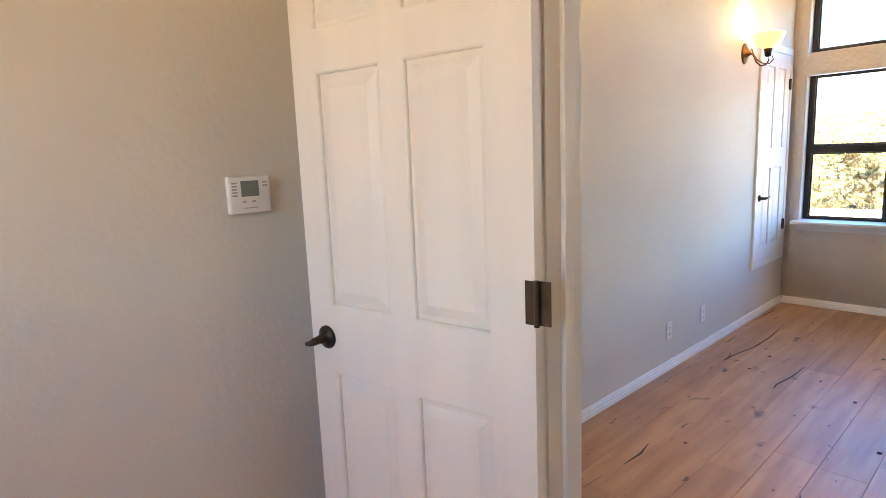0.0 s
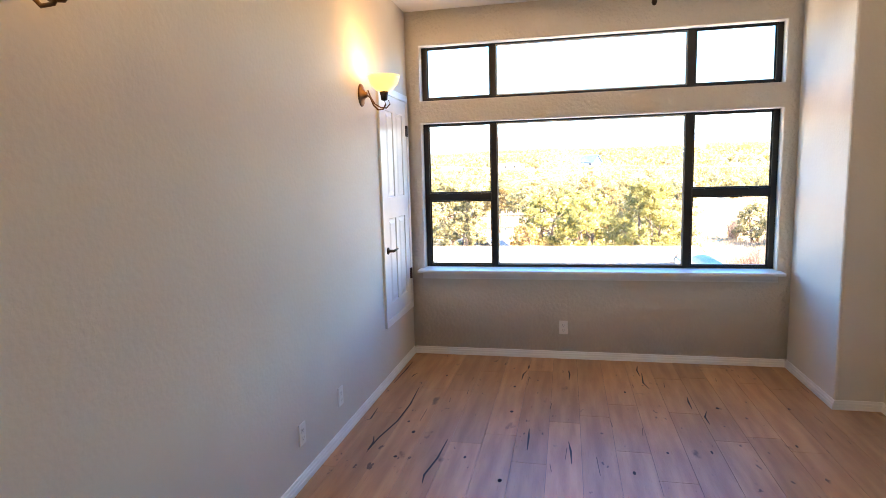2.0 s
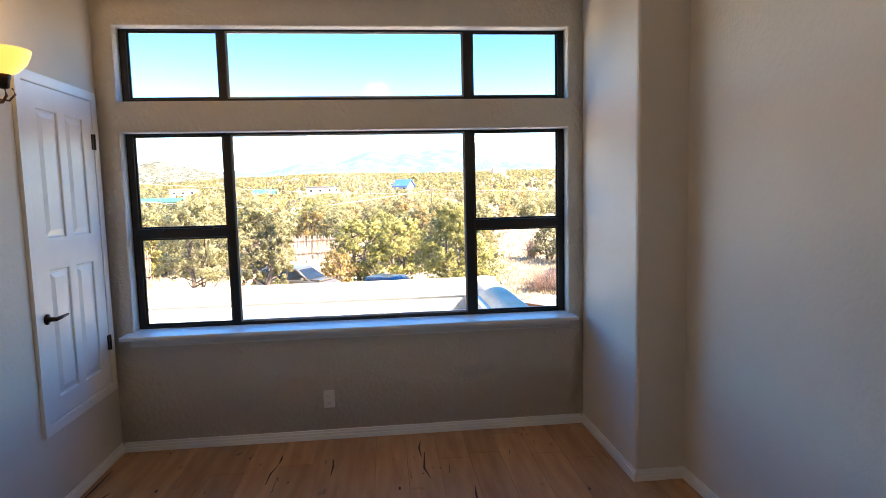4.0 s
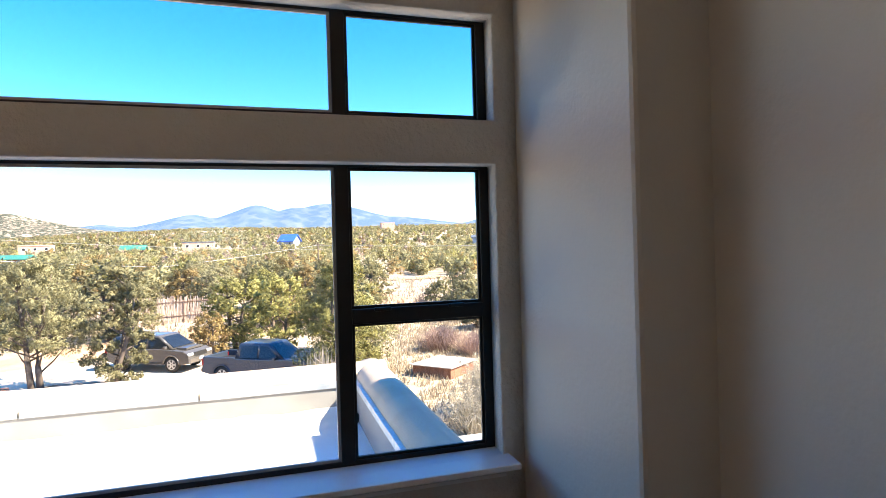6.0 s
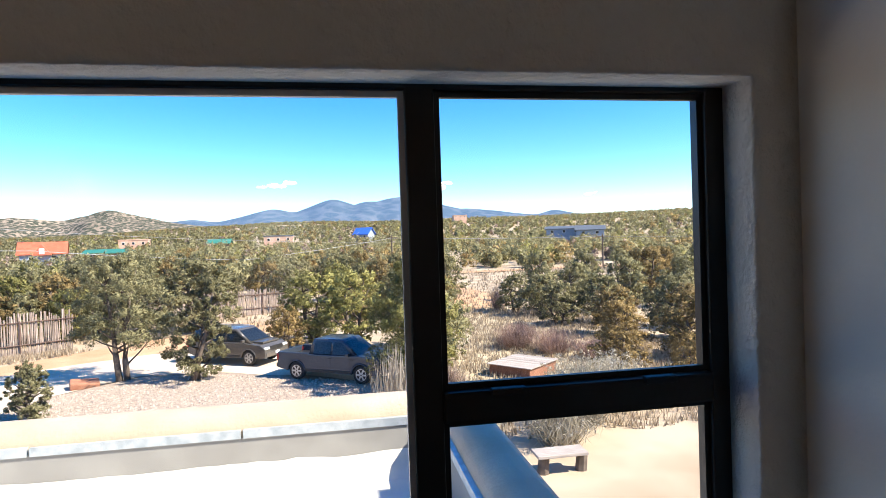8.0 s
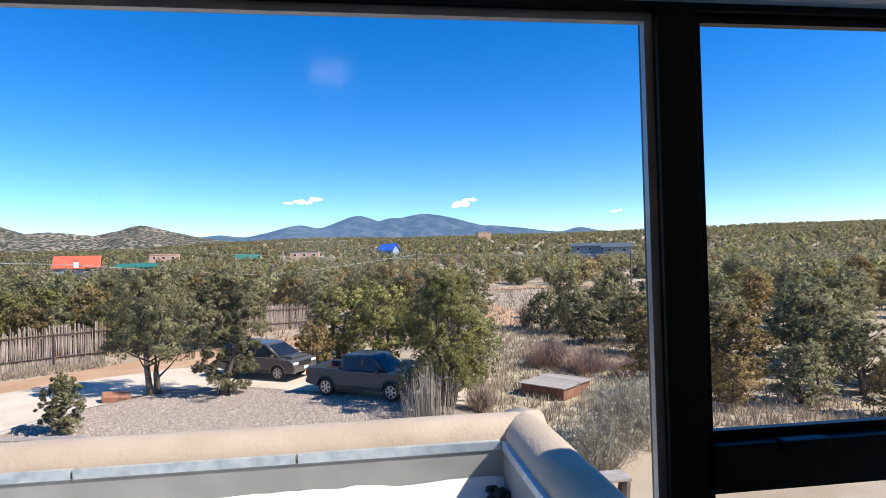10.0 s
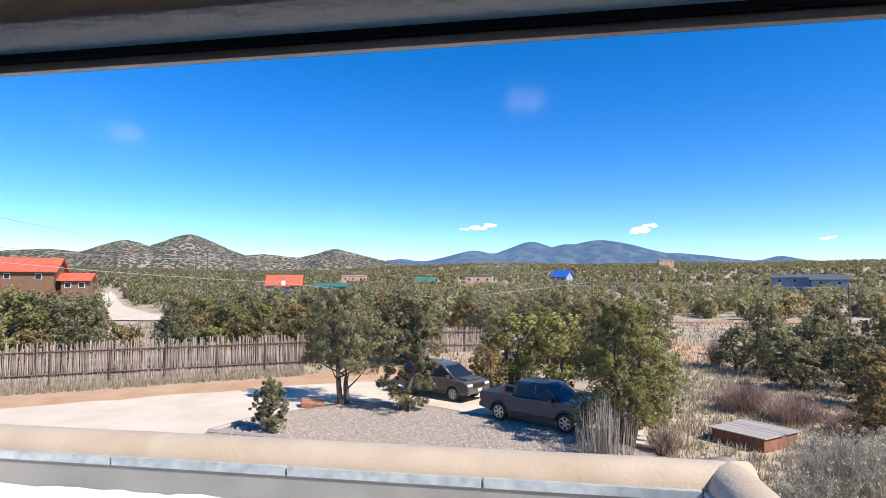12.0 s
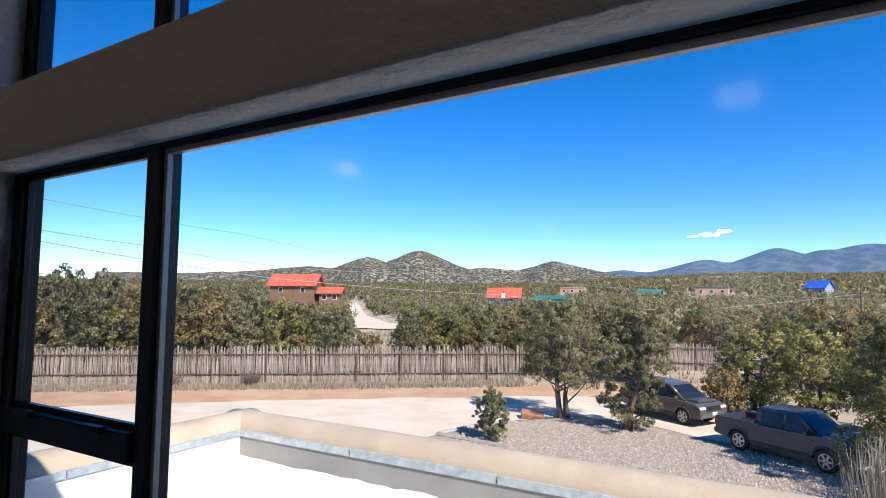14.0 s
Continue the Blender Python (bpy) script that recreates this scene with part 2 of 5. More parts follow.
ADOBE = mat("pink_adobe", (0.5, 0.3, 0.21), (0.58, 0.37, 0.27), 0.5, 0.9)
BLUEW = mat("blue_grey_wall", (0.26, 0.3, 0.36), (0.3, 0.34, 0.4), 0.5, 0.8)
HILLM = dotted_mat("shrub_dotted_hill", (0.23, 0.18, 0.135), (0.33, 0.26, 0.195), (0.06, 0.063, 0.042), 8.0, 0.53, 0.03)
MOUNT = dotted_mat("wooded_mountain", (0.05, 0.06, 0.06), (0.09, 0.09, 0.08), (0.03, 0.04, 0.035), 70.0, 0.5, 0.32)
CLOUD = mat("cloud_white_glow", (0.9, 0.9, 0.9), (0.95, 0.95, 0.95), 0.002, 1.0, spec=0.0)
# clouds glow white of themselves, to stay bright on their unlit sides
for key, value in (("Emission Color", (1, 1, 1, 1)), ("Emission Strength", 0.45)):
    CLOUD.node_tree.nodes["Principled BSDF"].inputs[key].default_value = value
CACTUS = mat("pale_green_paint", (0.55, 0.62, 0.55), (0.7, 0.76, 0.7), 2, 0.6)
STEEL = mat("wire_grey", (0.35, 0.35, 0.35), (0.4, 0.4, 0.4), 1, 0.5)


# ---- mesh helpers ----
def link(name, bm, material, smooth=False):
    me = bpy.data.meshes.new(name)
    bm.to_mesh(me)
    bm.free()
    me.materials.append(material)
    if smooth:
        me.polygons.foreach_set("use_smooth", [True] * len(me.polygons))
    return new(name, me)


WORLD = {}


def thing(name, m, label, category, group=""):
    """An Empty at a thing's base, under which its parts go."""
    ob = new(name)
    ob.matrix_basis = m
    WORLD[ob] = m
    return tagged(ob, label, category, group)


def part(name, bm, material, parent, label="", smooth=False, local=False):
    """Links bm, given in world metres (local: in the parent's own), as one mesh under a thing or part."""
    m = WORLD.get(parent, Matrix())
    if not local:
        bm.transform(m.inverted())
    ob = link(name, bm, material, smooth)
    ob.parent = parent
    WORLD[ob] = m
    if label:
        ob["label"] = label
    return ob


def structure(name, bm, material, label, smooth=False):
    ob = link(name, bm, material, smooth)
    WORLD[ob] = Matrix()
    return tagged(ob, label, name.split("_")[0], kind="structure")


def box(x0, x1, y0, y1, z0, z1, bevel=0.0, bm=None):
    own = bmesh.new()
    bmesh.ops.create_cube(own, size=1.0, matrix=Matrix.Translation(((x0 + x1) / 2, (y0 + y1) / 2, (z0 + z1) / 2)) @ Matrix.Diagonal((x1 - x0, y1 - y0, z1 - z0, 1)))
    if bevel:
        bmesh.ops.bevel(own, geom=own.edges[:], offset=bevel, segments=2, affect="EDGES", profile=0.6)
    return joined(bm, own)


def joined(bm, own):
    if bm is None:
        return own
    me = bpy.data.meshes.new("tmp")
    own.to_mesh(me)
    own.free()
    bm.from_mesh(me)
    bpy.data.meshes.remove(me)
    return bm


def lathe(profile, seg=24, m=Matrix(), bm=None):
    """Turns (radius, height) pairs round the z axis of m."""
    own = bmesh.new()
    rings = [[own.verts.new(m @ Vector((r * math.cos(2 * math.pi * i / seg), r * math.sin(2 * math.pi * i / seg), z))) for i in range(seg)] for r, z in profile]
    for a, b in zip(rings, rings[1:]):
        for i in range(seg):
            own.faces.new((a[i], a[(i + 1) % seg], b[(i + 1) % seg], b[i]))
    for ring, r in ((rings[0], profile[0][0]), (rings[-1], profile[-1][0])):
        if r > 1e-4:
            own.faces.new(ring)
    bmesh.ops.remove_doubles(own, verts=own.verts[:], dist=1e-5)
    bmesh.ops.recalc_face_normals(own, faces=own.faces[:])
    return joined(bm, own)


def tube(points, radii, seg=8, bm=None):
    """A round tube along points; radii one number or one a point."""
    own = bmesh.new()
    pts = [Vector(p) for p in points]
    if not isinstance(radii, (list, tuple)):
        radii = [radii] * len(pts)
    rings = []
    for i, p in enumerate(pts):
        d = (pts[min(i + 1, len(pts) - 1)] - pts[max(i - 1, 0)]).normalized()
        q = d.to_track_quat("Z", "Y").to_matrix()
        rings.append([own.verts.new(p + q @ Vector((radii[i] * math.cos(2 * math.pi * k / seg), radii[i] * math.sin(2 * math.pi * k / seg), 0))) for k in range(seg)])
    for a, b in zip(rings, rings[1:]):
        for k in range(seg):
            own.faces.new((a[k], a[(k + 1) % seg], b[(k + 1) % seg], b[k]))
    own.faces.new(rings[0])
    own.faces.new(rings[-1])
    bmesh.ops.recalc_face_normals(own, faces=own.faces[:])
    return joined(bm, own)


def prism(outline, y0, y1, bm=None):
    """A side outline of (x, z) pairs drawn out from y0 to y1."""
    own = bmesh.new()
    a = [own.verts.new((x, y0, z)) for x, z in outline]
    b = [own.verts.new((x, y1, z)) for x, z in outline]
    k = len(a)
    for i in range(k):
        own.faces.new((a[i], a[(i + 1) % k], b[(i + 1) % k], b[i]))
    own.faces.new(a)
    own.faces.new(b[::-1])
    bmesh.ops.recalc_face_normals(own, faces=own.faces[:])
    return joined(bm, own)


def pierced(us, vs, holes, depth, bevel=0.0, seg=3):
    """A slab in the xz plane, front at y = 0, back at y = depth, with rectangular holes (u0, u1, v0, v1) that go through."""
    us = sorted({*us, *(h[i] for h in holes for i in (0, 1))})
    vs = sorted({*vs, *(h[i] for h in holes for i in (2, 3))})
    bm = bmesh.new()
    grid = {}

    def vert(u, v):
        if (u, v) not in grid:
            grid[u, v] = bm.verts.new((u, 0, v))
        return grid[u, v]
    for u0, u1 in zip(us, us[1:]):
        for v0, v1 in zip(vs, vs[1:]):
            cu, cv = (u0 + u1) / 2, (v0 + v1) / 2
            if not any(h[0] < cu < h[1] and h[2] < cv < h[3] for h in holes):
                bm.faces.new((vert(u0, v0), vert(u1, v0), vert(u1, v1), vert(u0, v1)))
    r = bmesh.ops.extrude_face_region(bm, geom=bm.faces[:])
    bmesh.ops.translate(bm, verts=[v for v in r["geom"] if isinstance(v, bmesh.types.BMVert)], vec=(0, depth, 0))
    bmesh.ops.recalc_face_normals(bm, faces=bm.faces[:])
    if bevel:
        edges = []
        for e in bm.edges:
            c = (e.verts[0].co + e.verts[1].co) / 2
            if len(e.link_faces) == 2 and e.calc_face_angle() > 1 and abs(c.y) < 1e-6 and any(
                    (h[0] - 1e-6 <= c.x <= h[1] + 1e-6 and h[2] - 1e-6 <= c.z <= h[3] + 1e-6) for h in holes):
                edges.append(e)
        bmesh.ops.bevel(bm, geom=edges, offset=bevel, segments=seg, affect="EDGES", profile=0.5)
    return bm

# ---- the room: shell ----
XL, XR, XP = -1.41, 1.905, 1.625
FZ = 0.035
YD, YW, YP, ZC = 1.12, 5.835, 5.0, 2.97
WX0, WX1, WZ0, WZ1, UZ0, UZ1 = -1.293, 1.526, 0.79, 2.05, 2.237, 2.69
XH = 0.95

bm = pierced([XL, XP], [0, ZC], [(WX0, WX1, WZ0, WZ1), (WX0, WX1, UZ0, UZ1)], 0.152, 0.012, 4)
bm.transform(Matrix.Translation((0, YW, 0)))
structure("wall_north", bm, KNOCK, "cream textured plaster wall round two wide windows", True)
structure("wall_west", box(XL - 0.2, XL, -1.8, YW + 0.152, 0, ZC), PLASTER, "long cream plaster wall with two wall lamps")
bm = bmesh.new()
pts = [(XP, YW + 0.152), (XP, YP + 0.018), (XP + 0.006, YP + 0.006), (XP + 0.018, YP), (XR, YP), (XR, YD), (XR + 0.25, YD), (XR + 0.25, YW + 0.152)]
lo, hi = [bm.verts.new((x, y, 0)) for x, y in pts], [bm.verts.new((x, y, ZC)) for x, y in pts]
for i in range(len(pts)):
    bm.faces.new((lo[i], lo[(i + 1) % len(pts)], hi[(i + 1) % len(pts)], hi[i]))
bm.faces.new(lo)
bm.faces.new(hi)
bmesh.ops.recalc_face_normals(bm, faces=bm.faces[:])
structure("wall_east", bm, PLASTER, "cream plaster wall with a projecting pier by the window")
bm = pierced([XL, XR + 0.25], [0, ZC], [(-0.485, 0.385, -0.01, 2.06)], 0.12)
bm.transform(Matrix.Translation((0, 1.0, 0)))
structure("wall_south", bm, PLASTER, "cream partition wall with a doorway")
structure("wall_hall_east", box(XH, XH + 0.12, -1.8, 1.0, 0, ZC), PLASTER, "plain cream hall wall")
# opening invented in the unseen end wall, to let light into the hall
bm = pierced([XL, XH + 0.12], [0, ZC], [(-0.62, 0.22, 1.25, 2.25)], 0.12, 0.01)
bm.transform(Matrix.Translation((0, -1.8, 0)) @ Matrix.Diagonal((1, -1, 1, 1)))
bmesh.ops.reverse_faces(bm, faces=bm.faces[:])
structure("wall_hall_south", bm, PLASTER, "unseen cream hall end wall with an opening added to light the hall")
structure("ceiling", box(XL - 0.2, XR + 0.25, -1.92, YW + 0.152, ZC, ZC + 0.15), CEIL, "off-white painted plaster ceiling")


def skirting(name, x0, y0, x1, y1, out):
    """A stepped white skirting from one corner to the next; out is the way into the room."""
    prof = [(0, FZ + 0.001), (0.016, FZ + 0.001), (0.016, FZ + 0.026), (0.012, FZ + 0.030), (0.012, FZ + 0.044), (0.008, FZ + 0.048), (0.006, FZ + 0.06), (0, FZ + 0.063)]
    bm = bmesh.new()
    a = [bm.verts.new((x0 + out[0] * d, y0 + out[1] * d, z)) for d, z in prof]
    b = [bm.verts.new((x1 + out[0] * d, y1 + out[1] * d, z)) for d, z in prof]
    for i in range(len(prof)):
        j = (i + 1) % len(prof)
        bm.faces.new((a[i], a[j], b[j], b[i]))
    bm.faces.new(a)
    bm.faces.new(b)
    bmesh.ops.recalc_face_normals(bm, faces=bm.faces[:])
    return structure(name, bm, WHITE, "white stepped wooden skirting board along the wall")


skirting("baseboard_west", XL, YD, XL, YW, (1, 0))
skirting("baseboard_north", XL + 0.016, YW, XP - 0.016, YW, (0, -1))
skirting("baseboard_pier_side", XP, YW, XP, YP - 0.016, (-1, 0))
skirting("baseboard_pier_front", XP, YP, XR, YP, (0, -1))
skirting("baseboard_east", XR, YP - 0.016, XR, YD, (-1, 0))
skirting("baseboard_south", 0.46, YD, XR - 0.016, YD, (0, 1))
skirting("baseboard_hall", XL, -1.8, XL, 1.0, (1, 0))

# ---- doorway ----
bm = box(-0.485, -0.47, 0.992, 1.121, 0, 2.045)
box(-0.47, -0.458, 1.042, 1.08, 0, 2.03, 0.002, bm)
box(0.37, 0.385, 0.992, 1.121, 0, 2.045, 0, bm)
box(0.358, 0.37, 1.042, 1.08, 0, 2.03, 0.002, bm)
box(-0.485, 0.385, 0.992, 1.121, 2.045, 2.06, 0, bm)
structure("trim_door_jamb", bm, DOORW, "white painted door jamb with a stop")
for nm, y0, y1 in (("hall", 0.978, 1.0), ("room", 1.12, 1.142)):
    bm = bmesh.new()
    for a, b in ((-0.535, -0.476), (0.376, 0.435)):
        box(a - (0.03 if nm == "room" and a < 0 else 0), b - (0.03 if nm == "room" and a < 0 else 0), y0 + 0.006, y1 - 0.006, 0, 2.11, 0.003, bm)
        box(a + 0.012 - (0.03 if nm == "room" and a < 0 else 0), b - 0.014 - (0.03 if nm == "room" and a < 0 else 0), y0, y1, 0, 2.10, 0.004, bm)
    box(-0.475, 0.375, y0 + 0.006, y1 - 0.006, 2.055, 2.11, 0.003, bm)
    structure("trim_casing_" + nm, bm, DOORW, "white moulded door casing")


def panelled(width, z0, z1, panels, thick):
    """A slab door, hinge side at x = 0, front towards +y at y = thick, with raised and fielded panels."""
    bm = pierced([0, width], [z0, z1], panels, 0.010, 0.007, 2)
    bm.transform(Matrix.Translation((0, thick, 0)) @ Matrix.Diagonal((1, -1, 1, 1)))
    bmesh.ops.reverse_faces(bm, faces=bm.faces[:])
    box(0, width, 0, thick - 0.010, z0, z1, 0, bm)
    for u0, u1, v0, v1 in panels:
        own = bmesh.new()
        o = [(u0 + 0.012, v0 + 0.012), (u1 - 0.012, v0 + 0.012), (u1 - 0.012, v1 - 0.012), (u0 + 0.012, v1 - 0.012)]
        i = [(u0 + 0.038, v0 + 0.038), (u1 - 0.038, v0 + 0.038), (u1 - 0.038, v1 - 0.038), (u0 + 0.038, v1 - 0.038)]
        a = [own.verts.new((u, thick - 0.0095, v)) for u, v in o]
        b = [own.verts.new((u, thick - 0.001, v)) for u, v in i]
        own.faces.new(b)
        for k in range(4):
            own.faces.new((a[k], a[(k + 1) % 4], b[(k + 1) % 4], b[k]))
        bmesh.ops.recalc_face_normals(own, faces=own.faces[:])
        joined(bm, own)
    return bm


m = pose(-0.468, 0.974, 0, 0, 0, 180 + 9.3)
door = thing("panel_door", m, "white six-panel door folded open against the hall wall", "door")
cols = [(0.115, 0.325), (0.41, 0.62)]
part("slab", panelled(0.715, 0.047, 2.04, [(a, b, v0, v1) for a, b in cols for v0, v1 in ((0.24, 0.905), (1.11, 1.715), (1.83, 1.95))], 0.035), DOORW, door, local=True)
k = lathe([(0.033, 0.0), (0.033, 0.004), (0.026, 0.010), (0.013, 0.014), (0.011, 0.04)], 28, pose(0.652, 0.035, 1.012, -90))
hd = part("door_handle", k, IRON, door, "dark bronze lever on a round rose", True, True)
part("lever", tube([(0.652, 0.07, 1.012), (0.655, 0.082, 1.010), (0.662, 0.09, 1.006), (0.674, 0.094, 1.004)], [0.011, 0.011, 0.008, 0.006], 10), IRON, hd, "", True, True)
for z in (0.25, 1.19, 1.85):
    bm = box(-0.004, 0.022, 0.0352, 0.038, z - 0.047, z + 0.047, 0.001)
    box(-0.035, -0.008, 0.030, 0.034, z - 0.047, z + 0.047, 0.001, bm)
    tube([(-0.006, 0.04, z - 0.049), (-0.006, 0.04, z + 0.049)], 0.006, 10, bm)
    part("hinge", bm, IRON, door, "dark bronze butt hinge", False, True)

# thermostat on the hall's long wall
th = thing("thermostat", pose(XL, 0.775, 1.40), "white programmable wall thermostat with a grey display", "thermostat")
part("case", box(XL, XL + 0.024, 0.713, 0.843, 1.352, 1.463, 0.006), PLASTIC, th)
part("display", box(XL + 0.024, XL + 0.0255, 0.75, 0.805, 1.402, 1.448), LCD, th, "grey-green liquid crystal display")
for y0, z0, dy in [(0.722, 1.44 - 0.009 * i, 0.016) for i in range(5)] + [(0.817, 1.44 - 0.010 * i, 0.016) for i in range(2)] + [(0.752 + 0.03 * i, 1.385, 0.01) for i in range(2)]:
    part("button", box(XL + 0.024, XL + 0.026, y0, y0 + dy, z0, z0 + 0.004), GREYP, th)
part("printed_line", box(XL + 0.024, XL + 0.0248, 0.755, 0.80, 1.367, 1.369), GREYP, th)


def wall_plate(m, kind, label):
    """An outlet or switch plate; its face looks along the pose's -y."""
    t = thing("power_outlet" if kind == "outlet" else "light_switch", m, label, "outlet" if kind == "outlet" else "switch", "wall plates")
    part("plate", box(-0.036, 0.036, -0.007, 0, -0.058, 0.058, 0.003), PLASTIC, t, local=True)
    if kind == "outlet":
        for z in (-0.021, 0.021):
            s = part("socket", box(-0.016, 0.016, -0.009, -0.007, z - 0.014, z + 0.014, 0.0015), PLASTIC, t, local=True)
            bm = box(-0.008, -0.006, -0.0095, -0.009, z - 0.004, z + 0.006)
            box(0.006, 0.008, -0.0095, -0.009, z - 0.004, z + 0.006, 0, bm)
            box(-0.002, 0.002, -0.0095, -0.009, z - 0.011, z - 0.007, 0, bm)
            part("slots", bm, SLOT, s, local=True)
    else:
        part("rocker", box(-0.016, 0.016, -0.010, -0.007, -0.033, 0.033, 0.002), PLASTIC, t, local=True)
    return t


wall_plate(pose(XL, 3.58, 0.302, 0, 0, 90), "outlet", "white power outlet low on the cream wall")
wall_plate(pose(XL, 4.10, 0.302, 0, 0, 90), "outlet", "white power outlet low on the cream wall")
wall_plate(pose(-0.10, YW, 0.305), "outlet", "white power outlet under the window")
wall_plate(pose(XR, 4.11, 0.294, 0, 0, -90), "outlet", "white power outlet on the wall beside the pier")
wall_plate(pose(XL, 1.958, 1.30, 0, 0, 90), "switch", "white light switch on the cream wall")


def sconce(y, z):
    s = thing("wall_sconce", pose(XL, y, z), "lit wall lamp with amber glass bowl and bronze arm", "wall lamp", "wall lamps")
    o = Matrix.Translation((XL, y, z))
    part("backplate", lathe([(0.06, 0.0), (0.06, 0.006), (0.05, 0.014), (0.032, 0.018), (0.018, 0.03), (0.012, 0.045)], 28,
         o @ Matrix.Diagonal((1, 1, 1.25, 1)) @ pose(0, 0, 0, 0, 90, 0)), AGED, s, "", True)
    arm = [(0.04, 0.0), (0.065, -0.02), (0.085, -0.07), (0.115, -0.10), (0.15, -0.098), (0.168, -0.07), (0.160, -0.035)]
    part("arm", tube([(XL + a, y, z + b) for a, b in arm], 0.006, 8), AGED, s, "", True)
    part("scroll", tube([(XL + a, y + 0.012, z + b) for a, b in ((0.045, 0.03), (0.06, -0.01), (0.09, -0.06), (0.13, -0.085), (0.17, -0.09), (0.195, -0.065), (0.185, -0.04))], 0.0045, 8), AGED, s, "", True)
    part("cup", lathe([(0.006, -0.045), (0.02, -0.04), (0.024, -0.01), (0.03, 0.012), (0.026, 0.016)], 20, o @ Matrix.Translation((0.16, 0, 0))), IRON, s, "", True)
    prof = [(0.022, 0.012), (0.055, 0.026), (0.085, 0.058), (0.102, 0.095), (0.107, 0.115), (0.103, 0.115), (0.098, 0.095), (0.081, 0.062), (0.052, 0.031), (0.02, 0.018)]
    part("shade", lathe(prof, 32, o @ Matrix.Translation((0.16, 0, 0))), SHADE, s, "amber alabaster glass bowl, lit", True)
    part("bulb", lathe([(0.0, 0.02), (0.014, 0.03), (0.025, 0.06), (0.02, 0.085), (0.0, 0.095)], 16, o @ Matrix.Translation((0.16, 0, 0))), BULB, s, "", True)
    lamp = new("sconce_light", bpy.data.lights.new("sconce_light", "POINT"))
    lamp.data.energy, lamp.data.color, lamp.data.shadow_soft_size = 0.32, (1.0, 0.66, 0.34), 0.05
    lamp.location = (XL + 0.16, y, z + 0.14)


sconce(2.17, 2.13)
sconce(4.70, 2.15)

# access door in the long wall, above the floor
ac = thing("access_door", pose(XL, 5.4, 0.47), "small white panelled access door with dark hardware in the wall", "door")
bm = pierced([5.02, 5.79], [0.47, 2.275], [(5.072, 5.738, 0.522, 2.222)], 0.018, 0.006, 2)
bm.transform(pose(XL + 0.018, 0, 0, 0, 0, 90))
part("casing", bm, WHITE, ac, "white casing")
m = Matrix.Translation((XL, 5.735, 0)) @ pose(0, 0, 0, 0, 0, -90)
bm = panelled(0.66, 0.525, 2.219, [(a, b, v0, v1) for a, b in ((0.11, 0.29), (0.37, 0.55)) for v0, v1 in ((0.64, 1.285), (1.455, 2.10))], 0.012)
bm.transform(m)
slab = part("door_slab", bm, WHITE, ac)
k = lathe([(0.027, 0.0), (0.027, 0.006), (0.012, 0.012), (0.010, 0.05)], 24, pose(XL + 0.012, 5.118, 1.05, 0, 90, 0))
tube([(XL + 0.058, 5.112, 1.05), (XL + 0.062, 5.15, 1.052), (XL + 0.06, 5.225, 1.056)], [0.010, 0.009, 0.006], 10, k)
part("lever_handle", k, IRON, slab, "dark bronze lever handle", True)
for z in (0.778, 1.984):
    bm = box(XL + 0.012, XL + 0.02, 5.715, 5.748, z - 0.045, z + 0.045, 0.002)
    tube([(XL + 0.022, 5.736, z - 0.046), (XL + 0.022, 5.736, z + 0.046)], 0.006, 10, bm)
    part("hinge", bm, IRON, slab, "dark bronze hinge")

# ---- windows ----
YF0, YF1, YG = 5.93, 5.982, 5.955


def window(name, z0, z1, bars, label):
    w = tagged(new(name), label, "window", kind="structure")
    WORLD[w] = Matrix()
    f = 0.042
    lite = [(WX0 + f, -0.704), (-0.658, 0.85), (0.908, WX1 - f)]
    z1 += 0.018
    bm = pierced([WX0, WX1], [z0, z1], [(a, b, z0 + 0.025, z1 - 0.024) for a, b in lite], YF1 - YF0, 0.004, 2)
    bm.transform(Matrix.Translation((0, YF0, 0)))
    part("window_frame", bm, BRONZE, w, "dark bronze metal frame")
    for i, (a, b) in enumerate(lite):
        spans = [(z0 + 0.025, z1 - 0.024)]
        if bars and i != 1:
            spans = [(z0 + 0.025, 1.39), (1.452, z1 - 0.024)]
            bar = part("transom_bar", box(a, b, YF0 - 0.012, YF1 - 0.005, 1.39, 1.452, 0.006), BRONZE, w, "dark bronze meeting bar")
            for u in (0.22, 0.78):
                c = a + (b - a) * u
                part("latch", box(c - 0.035, c + 0.035, YF0 - 0.024, YF0 - 0.004, 1.44, 1.456, 0.004), BRONZE, bar)
        for v0, v1 in spans:
            d = 0.012
            bm = pierced([a, b], [v0, v1], [(a + d, b - d, v0 + d, v1 - d)], 0.012)
            bm.transform(Matrix.Translation((0, YG - 0.014, 0)))
            part("glazing_bead", bm, ALU if i == 1 else BRONZE, w)
            p = part("pane", box(a + 0.004, b - 0.004, YG, YG + 0.005, v0 + 0.004, v1 - 0.004), PANE, w, "clear window glass")
            p.visible_shadow = False
    return w


window("window_1", 0.80, 2.045, True, "wide dark-framed window with a fixed middle pane")
window("window_2", UZ0 + 0.003, UZ1 - 0.003, False, "dark-framed clerestory window over the main window")
bm = box(WX0 - 0.035, WX1 + 0.025, 5.70, YW, 0.782, 0.806, 0.006)
box(WX0 + 0.002, WX1 - 0.002, YW - 0.005, YF0 + 0.01, 0.782, 0.806, 0, bm)
structure("window_sill", bm, WHITE, "white painted wooden window stool")
bm = bmesh.new()
